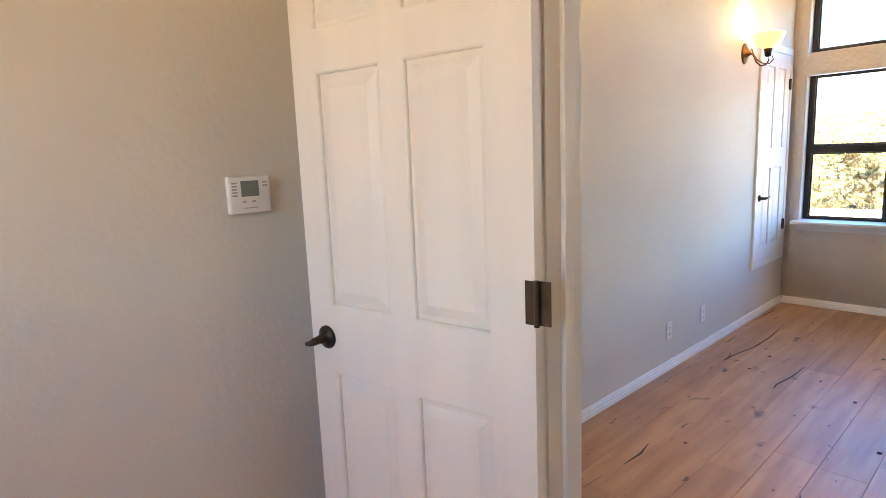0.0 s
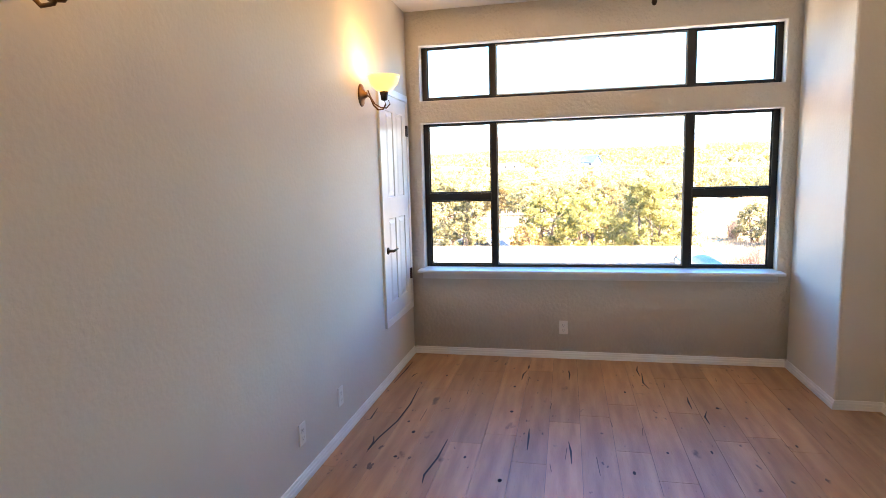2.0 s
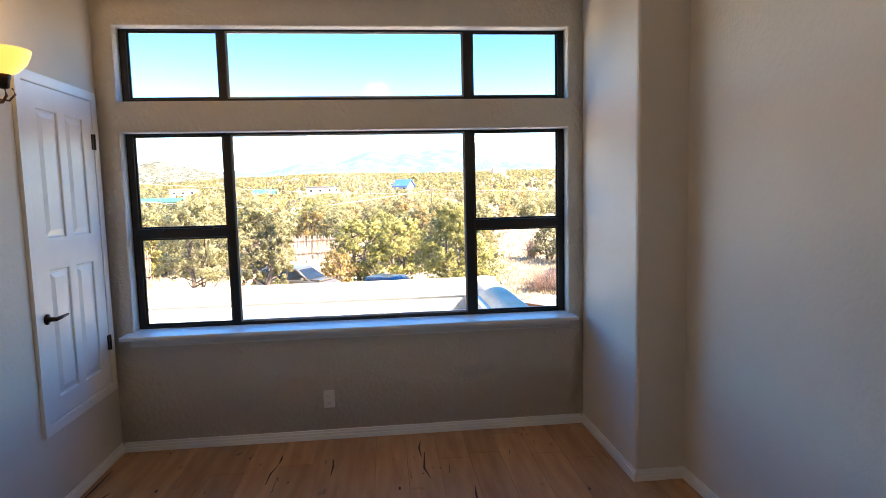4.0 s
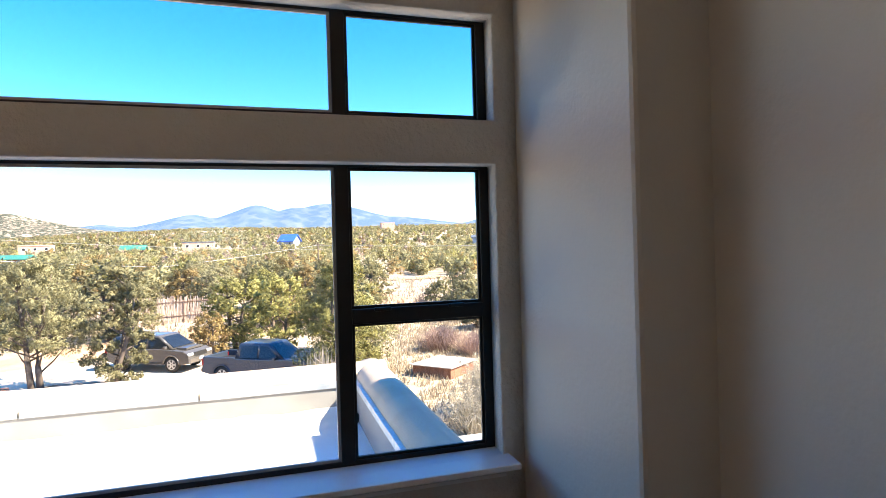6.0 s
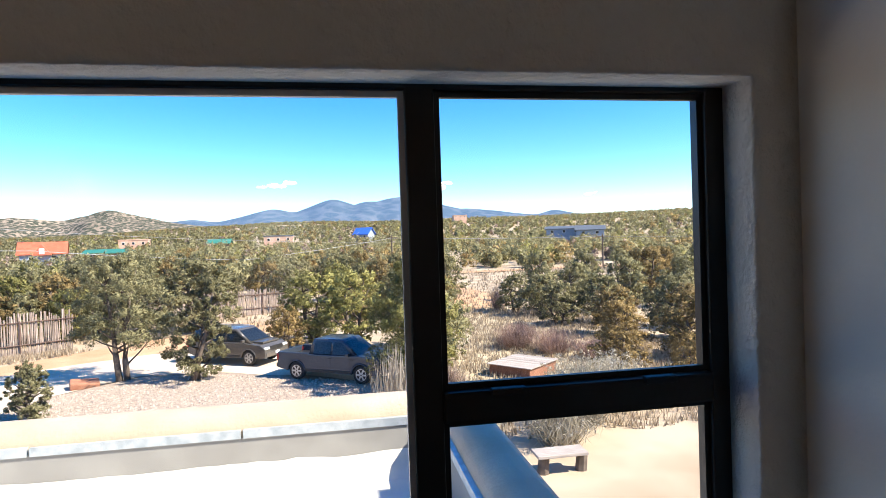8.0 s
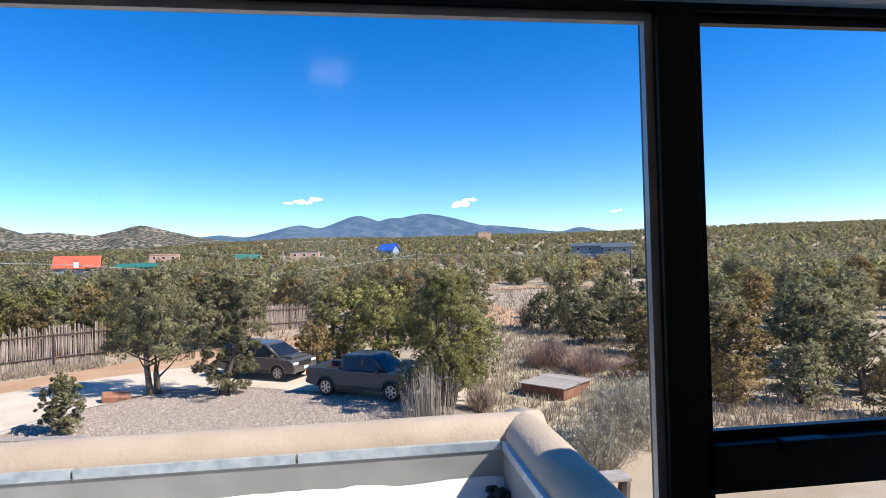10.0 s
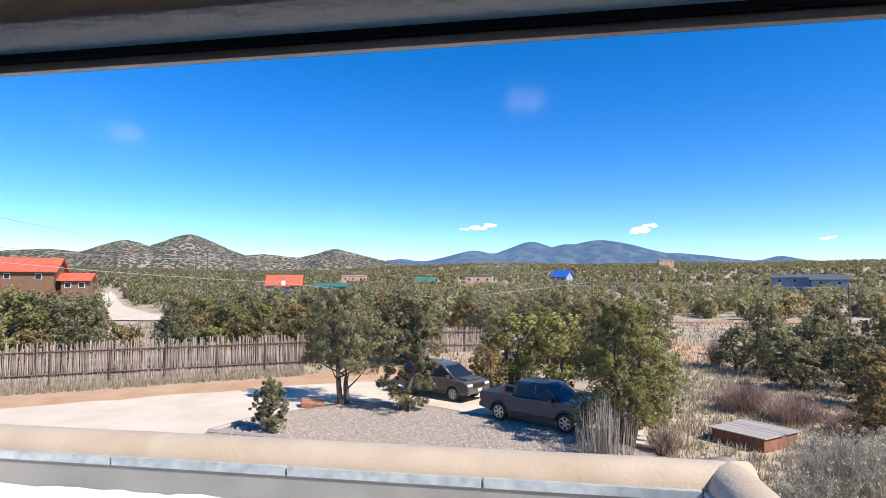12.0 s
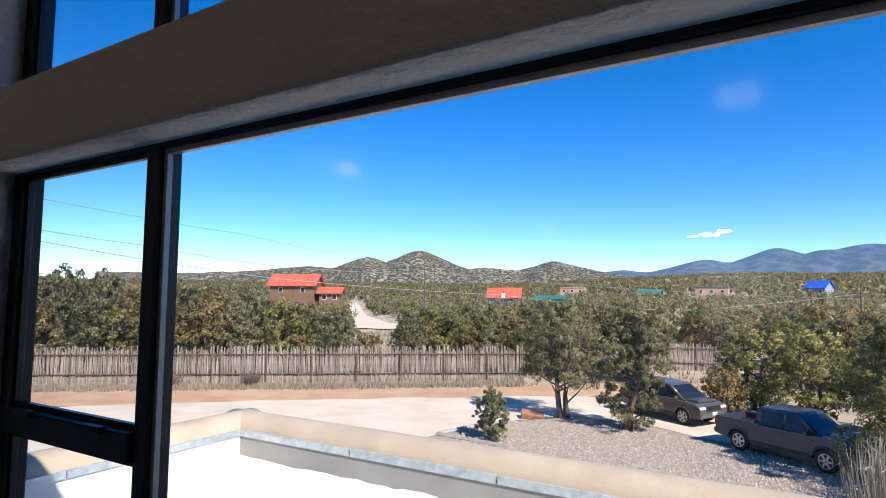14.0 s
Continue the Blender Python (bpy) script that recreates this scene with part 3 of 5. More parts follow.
for z0, z1, o in ((0.715, 0.73, 0.018), (0.73, 0.765, 0.012), (0.765, 0.782, 0.022)):
    box(WX0 - 0.015, WX1 + 0.005, YW - o, YW, z0, z1, 0.002, bm)
structure("trim_window_apron", bm, WHITE, "white moulded apron under the window stool")

# ---- ceiling fan with its light and pull chain ----
FX, FY = 0.27, 3.508
fan = thing("ceiling_fan", pose(FX, FY, ZC), "ceiling fan with a lit lamp and a pull chain", "fan")
part("canopy", lathe([(0.075, 0.0), (0.07, -0.05), (0.02, -0.06), (0.02, -0.07), (0.10, -0.08), (0.11, -0.15), (0.06, -0.17), (0.05, -0.19)], 28, Matrix.Translation((FX, FY, ZC))), AGED, fan, "", True)
for i in range(5):
    bm = box(0.16, 0.62, -0.065, 0.065, -0.004, 0.004, 0.003)
    box(0.08, 0.2, -0.015, 0.015, -0.012, -0.004, 0, bm)
    bm.transform(Matrix.Translation((FX, FY, ZC - 0.11)) @ pose(0, 0, 0, 0, 0, 36 + 72 * i) @ pose(0, 0, 0, 11))
    part("blade", bm, REDW, fan)
for dx in (-0.05, 0.05):
    part("bulb", lathe([(0.0, -0.045), (0.018, -0.04), (0.024, -0.015), (0.014, 0.02), (0.012, 0.035)], 16, Matrix.Translation((FX + dx, FY, 2.755))), BULB, fan, "lit frosted bulb", True)
ch = part("pull_chain", tube([(FX, FY, 2.79), (FX, FY, 2.31)], 0.0015, 6), AGED, fan)
part("fob", lathe([(0.0, 0.045), (0.004, 0.04), (0.009, 0.015), (0.011, 0.004), (0.007, -0.006), (0.0, -0.009)], 16, Matrix.Translation((FX, FY, 2.268))), IRON, ch, "dark teardrop fob", True)

# ---- outside: the flat roof below the window ----
PX0, PX1, PY1, PZ, RZ = -4.58, 1.70, 9.52, 0.56, 0.05


def parapet(name, x0, y0, x1, y1, inward):
    """A rounded stucco parapet; (x0, y0) to (x1, y1) is its outer line."""
    prof = [(0.0, -1.0), (0.0, PZ - 0.10), (0.02, PZ - 0.04), (0.07, PZ - 0.008), (0.14, PZ), (0.22, PZ - 0.012), (0.28, PZ - 0.05), (0.315, PZ - 0.11), (0.32, PZ - 0.16), (0.30, -1.0)]
    bm = bmesh.new()
    n = max(2, int(math.hypot(x1 - x0, y1 - y0) / 0.25))
    rows = []
    for i in range(n + 1):
        f = i / n
        w = 0.006 * noise.noise(Vector((x0 + f * 7, y0 + f * 5, 3.1)))
        sx, sy = x0 + (x1 - x0) * f, y0 + (y1 - y0) * f
        rows.append([bm.verts.new((sx + inward[0] * d, sy + inward[1] * d, z + (w if z > 0 else 0))) for d, z in prof])
    for a, b in zip(rows, rows[1:]):
        for i in range(len(prof) - 1):
            bm.faces.new((a[i], a[i + 1], b[i + 1], b[i]))
    bm.faces.new(rows[0])
    bm.faces.new(rows[-1])
    bmesh.ops.recalc_face_normals(bm, faces=bm.faces[:])
    return structure(name, bm, STUCCO, "rounded tan stucco parapet round the flat roof", True)


parapet("parapet_north", PX0, PY1, PX1, PY1, (0, -1))
parapet("parapet_east", PX1 + 0.003, PY1 + 0.003, PX1 + 0.003, 5.985, (-1, 0))
parapet("parapet_west", PX0 - 0.003, PY1 + 0.003, PX0 - 0.003, 5.985, (1, 0))
structure("roof_deck", box(PX0 + 0.3, PX1 - 0.3, 5.985, PY1 - 0.3, -0.2, RZ), ROOFW, "white coated flat roof membrane")
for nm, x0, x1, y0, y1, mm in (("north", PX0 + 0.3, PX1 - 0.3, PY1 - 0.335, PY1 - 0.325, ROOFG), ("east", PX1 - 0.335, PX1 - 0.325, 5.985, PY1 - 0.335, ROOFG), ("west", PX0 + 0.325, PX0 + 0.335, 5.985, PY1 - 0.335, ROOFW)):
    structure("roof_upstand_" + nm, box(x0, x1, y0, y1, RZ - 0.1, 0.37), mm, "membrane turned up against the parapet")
# lumpy sealed cove at the foot of the upstands
bm = bmesh.new()
rows = []
for i in range(61):
    x = PX0 + 0.34 + (PX1 - PX0 - 0.68) * i / 60
    up = 0.13 + 0.035 * noise.noise(Vector((x * 2.1, 4.0, 0))) + 0.02 * noise.noise(Vector((x * 7.0, 1.0, 0)))
    y = PY1 - 0.338
    rows.append([bm.verts.new(p) for p in ((x, y, RZ + up), (x, y - 0.02, RZ + up * 0.75), (x, y - 0.06, RZ + up * 0.25), (x, y - 0.16, RZ + 0.012), (x, y - 0.24, RZ + 0.002))])
for a, b in zip(rows, rows[1:]):
    for i in range(4):
        bm.faces.new((a[i], b[i], b[i + 1], a[i + 1]))
bmesh.ops.recalc_face_normals(bm, faces=bm.faces[:])
structure("roof_cove", bm, ROOFW, "lumpy white sealant cove along the roof edge", True)


def strip(name, x0, y0, x1, y1, inward):
    """The galvanised edge strip in lengths with lapped ends."""
    t = tagged(new(name), "dull galvanised flashing strip under the parapet", "flashing", kind="structure")
    WORLD[t] = Matrix()
    long = math.hypot(x1 - x0, y1 - y0)
    n = max(1, round(long / 1.5))
    for i in range(n):
        f0, f1 = i / n, (i + 1) / n - 0.003
        a = Vector((x0 + (x1 - x0) * f0, y0 + (y1 - y0) * f0, 0))
        b = Vector((x0 + (x1 - x0) * f1, y0 + (y1 - y0) * f1, 0))
        w = Vector((*inward, 0))
        xs, ys = sorted((a.x, (b + w * 0.05).x)), sorted((a.y, (b + w * 0.05).y))
        part("flashing_length", box(xs[0], xs[1], ys[0], ys[1], 0.365, 0.425 + 0.003 * (i % 2), 0.004), GALV, t)
    return t


strip("trim_flashing_north", PX0 + 0.34, PY1 - 0.30, PX1 - 0.34, PY1 - 0.30, (0, -1))
strip("trim_flashing_east", PX1 - 0.30, PY1 - 0.35, PX1 - 0.30, 5.985, (-1, 0))
strip("trim_flashing_west", PX0 + 0.30, PY1 - 0.35, PX0 + 0.30, 5.985, (1, 0))
dr = thing("roof_drain", pose(1.28, 9.05, RZ), "black debris round a roof drain in the corner", "drain")
bm = bmesh.new()
for i in range(40):
    a, r = random.uniform(0, 6.28), random.uniform(0, 0.08)
    c = Vector((1.28 + r * math.cos(a), 9.05 + r * math.sin(a), RZ + random.uniform(0.005, 0.09)))
    own = bmesh.new()
    bmesh.ops.create_icosphere(own, subdivisions=1, radius=random.uniform(0.012, 0.03), matrix=Matrix.Translation(c))
    joined(bm, own)
part("debris", bm, SLOT, dr)
part("grate", lathe([(0.09, 0.0), (0.09, 0.02), (0.05, 0.05), (0.0, 0.055)], 16, Matrix.Translation((1.28, 9.05, RZ))), BLACKP, dr, "", True)

# the rest of the house, which closes the place, with a wing added to shade the roof's corner
G = -4.1
structure("wall_storey_below", box(PX0 + 0.02, PX1 - 0.02, -2.0, PY1 - 0.02, G - 0.2, -1.0), STUCCO, "tan stucco ground storey")
structure("floor_slab", box(PX0 + 0.3, 6.5, -2.1, 5.985, -0.35, -0.03), STUCCO, "storey floor slab")
structure("wall_outer_west", box(PX0 + 0.3, XL - 0.2, 5.84, 5.985, -0.03, 3.4), STUCCO, "tan stucco outer wall")
structure("wall_outer_east", box(XR + 0.25, 6.5, 5.84, 5.985, -0.03, 3.4), STUCCO, "tan stucco outer wall")
# unseen wing, assumed and sized so its shadow falls on the roof's corner
structure("wall_wing", box(3.9, 7.5, 5.985, 7.27, G - 0.2, 3.2), STUCCO, "assumed tan stucco side wing, unseen, added to shade the roof's corner")
structure("roof_slab", box(PX0 + 0.3, 6.5, -2.2, 5.985, ZC + 0.15, 3.5), STUCCO, "flat roof over the upper storey")


# ---- ground ----
CX, CY = 0.3, 5.4


def land(x, y):
    """Height of the ground: level by the house, rising into a far plateau, less so before the hills."""
    r = math.hypot(x - CX, y - CY)
    if r < 100:
        return G
    e = min(r, 1000) - 100
    bearing = math.degrees(math.atan2(x - CX, y - CY))
    f = min(1.0, max(0.0, (bearing + 26.0) / 22.0))
    rise = 0.031 + 0.016 * f * f * (3 - 2 * f)
    return G + rise * e * (1 - math.exp(-e / 150)) * (1 + 0.12 * noise.noise(Vector((x * 0.006, y * 0.006, 7.7)))) + 0.5 * noise.noise(Vector((x * 0.02, y * 0.02, 0.3))) * min(1, e / 60)


bm = bmesh.new()
rings, last = [2, 20, 40, 60, 80, 100, 115, 130, 150, 175, 200, 240, 290, 350, 420, 500, 600, 720, 860, 1000, 1400, 2200, 3400, 4600], None
for r in rings:
    ring = []
    for i in range(128):
        a = 2 * math.pi * i / 128
        x, y = CX + r * math.sin(a), CY + r * math.cos(a)
        ring.append(bm.verts.new((x, y, land(x, y))))
    if last:
        for i in range(128):
            bm.faces.new((last[i], last[(i + 1) % 128], ring[(i + 1) % 128], ring[i]))
    last = ring
bmesh.ops.recalc_face_normals(bm, faces=bm.faces[:])
structure("ground", bm, SOIL, "dry sandy ground with sparse grass", True)


def patch(name, pts, material, label, lift):
    """A level patch of ground with an uneven edge."""
    bm = bmesh.new()
    out = []
    for (x0, y0), (x1, y1) in zip(pts, pts[1:] + pts[:1]):
        n = max(1, int(math.hypot(x1 - x0, y1 - y0) / 0.8))
        for i in range(n):
            x, y = x0 + (x1 - x0) * i / n, y0 + (y1 - y0) * i / n
            w = Vector((x * 0.5, y * 0.5, 1))
            out.append(bm.verts.new((x + 0.45 * noise.noise(w), y + 0.45 * noise.noise(w + Vector((9, 4, 2))), land(x, y) + lift)))
    f = bm.faces.new(out)
    bmesh.ops.triangulate(bm, faces=[f])
    bmesh.ops.recalc_face_normals(bm, faces=bm.faces[:])
    if bm.faces[:][0].normal.z < 0:
        bmesh.ops.reverse_faces(bm, faces=bm.faces[:])
    return structure(name, bm, material, label)


patch("road_dirt", [(-75, -3), (-48, 16.5), (-40, 21.5), (-27, 31.3), (-17, 38.6), (-12, 45), (-7, 51), (2, 54.5), (10, 56), (12, 68), (12, 92), (15, 92), (16, 68), (15.5, 55), (8, 50), (1, 48), (-5, 44), (-11, 38.5), (-17, 34), (-27, 26), (-40, 16), (-52, 8), (-75, -10)], DIRT, "reddish dirt road past the fence", 0.03)
patch("road_drive", [(-36, 18), (-27, 26.5), (-17, 34.6), (-11, 39), (-5, 40), (-1.5, 37), (2.5, 33.5), (5, 29.5), (4, 27.5), (0, 30.5), (-4.5, 32.8), (-9, 33.6), (-11.6, 30.2), (-12.6, 26.5), (-13, 18), (-22, 10)], PALE, "pale packed gravel drive", 0.06)
patch("gravel_bed", [(-12.5, 26.6), (-11.4, 29.8), (-8.6, 33.3), (-4.5, 32.6), (0, 30.3), (4.4, 27.4), (3.4, 22), (0, 18), (-8, 17), (-12.6, 20)], GRAVEL, "bed of pinkish-grey gravel", 0.09)
patch("road_far", [(2, 101), (20, 104), (42, 106), (70, 100), (71, 104), (43, 112), (20, 110), (2, 106)], DIRT, "far pale dirt road", 0.12)
patch("clearing", [(CX + r * math.sin(radians(a)), CY + r * math.cos(radians(a))) for a, r in ((-39.6, 108), (-40.0, 150), (-40.3, 240), (-39.2, 240), (-38.4, 160), (-36.4, 128), (-34, 112), (-36, 104))], PALE, "pale bare track rising behind the fence", 0.2)
patch("yard", [(4, 40), (8, 50), (12, 52), (14, 40), (12, 30), (9, 24), (5, 22), (4.6, 30)], GRASS, "dry straw-coloured yard", 0.02)

# gravel stones near the house and tufts of dry grass
def scatter(name, count, spot, make, material, label, cat):
    vs, fs = [], []
    for _ in range(count):
        x, y = spot()
        make(x, y, land(x, y), vs, fs)
    me = bpy.data.meshes.new(name)
    me.from_pydata(vs, [], fs)
    me.materials.append(material)
    return tagged(new(name, me), label, cat, kind="stuff")


def stone(x, y, z, vs, fs):
    r, k = random.uniform(0.025, 0.075), len(vs)
    vs += [(x + r, y, z + 0.08), (x, y + r, z + 0.08), (x - r, y, z + 0.08), (x, y - r * 0.9, z + 0.08), (x + random.uniform(-0.03, 0.03), y, z + 0.1 + r * 0.7)]
    fs += [(k, k + 1, k + 4), (k + 1, k + 2, k + 4), (k + 2, k + 3, k + 4), (k + 3, k, k + 4)]


def blades(x, y, z, vs, fs, h=0.35, n=7, w=0.03, spread=0.2):
    for _ in range(n):
        k, a = len(vs), random.uniform(0, 6.28)
        bx, by = x + random.uniform(-spread, spread), y + random.uniform(-spread, spread)
        q = h * random.uniform(0.5, 1.1)
        vs += [(bx - w * math.cos(a), by - w * math.sin(a), z - 0.02), (bx + w * math.cos(a), by + w * math.sin(a), z - 0.02), (bx + random.uniform(-0.4, 0.4) * h, by + random.uniform(-0.4, 0.4) * h, z + q)]
        fs.append((k, k + 1, k + 2))


def in_bed():
    while True:
        x, y = random.uniform(-12, 3.5), random.uniform(21, 33)
        if y < 33 - 0.5 * abs(x + 6) and x < 4 - (33 - y) * 0.05:
            return x, y


scatter("gravel_stones", 12000, in_bed, stone, mat("stones", (0.26, 0.20, 0.16), (0.52, 0.43, 0.35), 6, 0.95), "loose pinkish-grey gravel stones", "gravel")


def by_fence():
    f = random.random()
    return -50 + 34 * f + random.uniform(0.2, 1.6), 17.8 + 25.4 * f - random.uniform(0.2, 2.2)


scatter("fence_grass", 2200, by_fence, blades, DRYG, "dry grass along the fence foot", "grass")
scatter("yard_grass", 3200, lambda: (random.uniform(4.5, 18), random.uniform(21, 52)), blades, DRYG, "dry straw grass in the yard", "grass")
scatter("far_grass", 4000, lambda: (random.uniform(-60, 60), random.uniform(45, 110)), lambda x, y, z, v, f: blades(x, y, z, v, f, 0.5, 5, 0.07, 0.5), DRYG, "dry grass among the trees", "grass")


# ---- trees ----
def leaf_cloud(clumps, per, size, rnd):
    """Small leaf blades gathered in tufts (x, y, z, radius, and the way the tuft faces), with the soft outward normals of a tuft."""
    c = np.repeat(np.array([p[:4] for p in clumps]), per, axis=0)
    face = np.repeat(np.array([p[4:7] if len(p) > 4 else (0, 0, 0.25) for p in clumps]), per, axis=0)
    n = len(c)
    q = rnd.normal(size=(n, 3))
    q /= np.linalg.norm(q, axis=1)[:, None]
    out = q * 0.7 + face + rnd.normal(size=(n, 3)) * 0.25
    out /= np.linalg.norm(out, axis=1)[:, None]
    q = q * (c[:, 3:4] * rnd.uniform(0.3, 1.0, size=(n, 1)) ** 0.6) + c[:, :3]
    a, b = rnd.normal(size=(n, 3)), rnd.normal(size=(n, 3))
    a = a / np.linalg.norm(a, axis=1)[:, None] * size * rnd.uniform(0.6, 1.5, size=(n, 1))
    b = b / np.linalg.norm(b, axis=1)[:, None] * size * rnd.uniform(0.7, 1.4, size=(n, 1))
    b[np.einsum("ij,ij->i", np.cross(2 * a, a + b), out) < 0] *= -1
    vs = np.stack((q - a, q + a, q + b), axis=1).reshape(-1, 3)
    return vs, np.arange(3 * n).reshape(-1, 3), np.repeat(out, 3, axis=0)


def leaf_mesh(name, vs, fs, ns, *materials):
    me = bpy.data.meshes.new(name)
    me.from_pydata(np.asarray(vs).tolist(), [], np.asarray(fs).tolist())
    me.polygons.foreach_set("use_smooth", [True] * len(me.polygons))
    me.normals_split_custom_set_from_vertices(np.asarray(ns).tolist())
    for m in materials:
        me.materials.append(m)
    return new(name, me)


def tree(seed, height, radius, bare, leaves, lobes=16, tufts=11, per=46, size=0.075, stems=2, lean=(0, 0)):
    """A juniper or pinon at the origin: leaning stems, a limb to each bough, and boughs of leaf tufts with gaps between. Returns its Empty."""
    rnd = np.random.default_rng(seed)
    t = thing("tree", Matrix(), "", "tree")
    bmt = bmesh.new()
    paths = []
    for s in range(stems):
        a = 2 * math.pi * s / stems + rnd.uniform(0, 1)
        top = Vector((radius * 0.28 * math.cos(a) + lean[0], radius * 0.28 * math.sin(a) + lean[1], height * 0.84))
        b0 = Vector((0.16 * math.cos(a) * (stems > 1), 0.16 * math.sin(a) * (stems > 1), -0.05))
        mid = b0.lerp(top, 0.45) + Vector(rnd.normal(size=3) * 0.14)
        low = b0.lerp(mid, 0.5) + Vector(rnd.normal(size=3) * 0.05)
        k = (height / 5.0) ** 0.5
        tube([b0, low, mid, top], [0.14 * k, 0.115 * k, 0.08 * k, 0.02], 7, bmt)
        paths.append((b0, mid, top))
    clumps = []
    for i in range(lobes):
        v = (i + rnd.uniform(0.1, 0.9)) / lobes
        an = i * 2.4 + rnd.uniform(-0.5, 0.5)
        rr = radius * (0.66 + 0.85 * v - 1.3 * v * v) * rnd.uniform(0.75, 1.12)
        rl = radius * rnd.uniform(0.28, 0.46) * (1 - 0.2 * v)
        z = bare + rl * 0.5 + (height - bare - rl * 1.2) * v
        c = Vector((rr * 0.78 * math.cos(an) + lean[0] * v, rr * 0.78 * math.sin(an) + lean[1] * v, z))
        b0, mid, top = paths[i % stems]
        f = min(0.95, max(0.15, (z - rl) / (height * 0.84)))
        p = b0.lerp(mid, f / 0.45) if f < 0.45 else mid.lerp(top, (f - 0.45) / 0.55)
        tube([p, p.lerp(c, 0.55) + Vector((0, 0, -0.06)), c], [0.05, 0.032, 0.012], 5, bmt)
        for _ in range(tufts):
            q = rnd.normal(size=3)
            q /= np.linalg.norm(q)
            q[2] = q[2] if q[2] > -0.2 else -0.4 * q[2]
            d = rl * rnd.uniform(0.45, 1.05)
            w = np.array((math.cos(an), math.sin(an), 0.3)) * 0.35 + q * 0.6
            clumps.append((c.x + q[0] * d * 1.15, c.y + q[1] * d * 1.15, c.z + q[2] * d * 1.1 - rl * 0.1, rl * rnd.uniform(0.18, 0.4), *w))
    part("trunk", bmt, BARK, t, "", True, True)
    c = leaf_mesh("crown", *leaf_cloud(clumps, per, size, rnd), leaves)
    c.parent = t
    return t


LAB = {"pinon": "grey-green pinon tree with a ragged crown", "lime": "yellow-green juniper with a ragged crown", "rust": "rust-tinged juniper with a dense crown"}
big = tagged(tree(3, 6.1, 2.45, 1.2, PINON, 27, 13, 85, 0.052, 2), "grey-green pinon with two bare leaning trunks")
big.matrix_basis = pose(-9.2, 32.7, G)
two = tagged(tree(8, 4.9, 1.55, 0.15, PINON, 21, 12, 80, 0.052, 3, (1.0, -0.3)), "bushy grey-green juniper beside the parked car")
two.matrix_basis = pose(-6.0, 31.7, G)
sm = tagged(tree(5, 2.15, 0.8, 0.1, PINON, 26, 10, 50, 0.038, 1), "small young pinon in the gravel bed")
sm.matrix_basis = pose(-10.2, 26.9, G)
thr = tagged(tree(12, 5.4, 2.15, 0.4, LIME, 27, 12, 80, 0.052, 3), "tall yellow-green juniper beside the pickup")
thr.matrix_basis = pose(3.4, 27.6, G)
kinds = {}
for kind, leaves in (("pinon", PINON), ("lime", LIME), ("rust", RUST)):
    for v in range(3 if kind == "pinon" else 2):
        t = tree(20 + v * 7 + len(kind), 4.0, 1.9, 0.15, leaves, 21, 10, 27, 0.09, 2)
        tagged(t, LAB[kind], group="woodland trees")
        kinds.setdefault(kind, []).append(t)
placed = []


def plant(kind, x, y, h, wide=1.0):
    src = kinds[kind][len(placed) % len(kinds[kind])]
    s = h / 4.0
    m = pose(x, y, land(x, y), 0, 0, random.uniform(0, 360)) @ Matrix.Diagonal((s * wide, s * wide, s, 1))
    o = copy_thing(src, m)
    placed.append((x, y))
    return o


for kind, x, y, h, w in (("lime", -1.2, 40.5, 4.4, 1.1), ("rust", -2.6, 37.6, 2.5, 1.0), ("lime", 1.2, 37.5, 4.6, 0.9), ("pinon", 4.2, 36.5, 4.6, 0.9), ("pinon", 4.8, 31.5, 4.2, 0.9),
                         ("pinon", 14.0, 49.0, 4.4, 1.0), ("pinon", 15.2, 46.0, 4.6, 1.1), ("pinon", 14.6, 41.2, 3.9, 1.1), ("pinon", 17.5, 41.0, 4.8, 1.1), ("rust", 16.2, 36.5, 3.9, 1.1),
                         ("rust", 14.6, 32.6, 3.5, 1.1), ("rust", 11.9, 27.4, 2.9, 1.15), ("pinon", 18.6, 34.0, 5.0, 1.1), ("rust", 16.6, 29.3, 4.6, 1.1), ("pinon", 20.8, 30.0, 5.6, 1.1), ("rust", 13.8, 25.2, 2.6, 1.0),
                         ("pinon", 16.5, 25.0, 3.2, 1.1), ("pinon", 19.8, 25.8, 4.2, 1.1), ("rust", 18.2, 22.8, 2.6, 1.0), ("pinon", 23.5, 33.0, 6.0, 1.1), ("pinon", 24.5, 26.0, 5.6, 1.1), ("pinon", 21, 37.5, 5, 1.1),
                         ("pinon", -13.5, 48.5, 5.2, 1.1), ("pinon", -9.5, 47.5, 5.6, 1.1), ("lime", -17.2, 46.8, 3.6, 1.0), ("rust", -18.9, 48.5, 4.4, 1.0)):
    plant(kind, x, y, h * (0.74 if x > 10 else 1), w * 1.15)
for a, r, h in ((-75, 60, 9.2), (-71, 57, 8.8), (-68, 64, 9.0), (-64.5, 58, 8.4), (-61.5, 64, 8.2), (-58.5, 57, 7.4), (-55.5, 62, 7.6), (-52.5, 57, 6.8), (-49.5, 61, 6.4)):
    plant("rust" if a in (-58.5, -52.5) else "pinon", CX + r * math.sin(radians(a)), CY + r * math.cos(radians(a)), h, 0.85)
for i in range(22):
    f = i / 21
    x, y = -56 + 40 * f + random.uniform(-0.8, 0.8), 20 + 28 * f + random.uniform(-0.5, 1.5)
    plant(("rust", "pinon", "lime", "rust", "pinon")[i % 5], x, y, (random.uniform(4.8, 6.0) if i < 13 else random.uniform(3.0, 3.9)), 1.15)


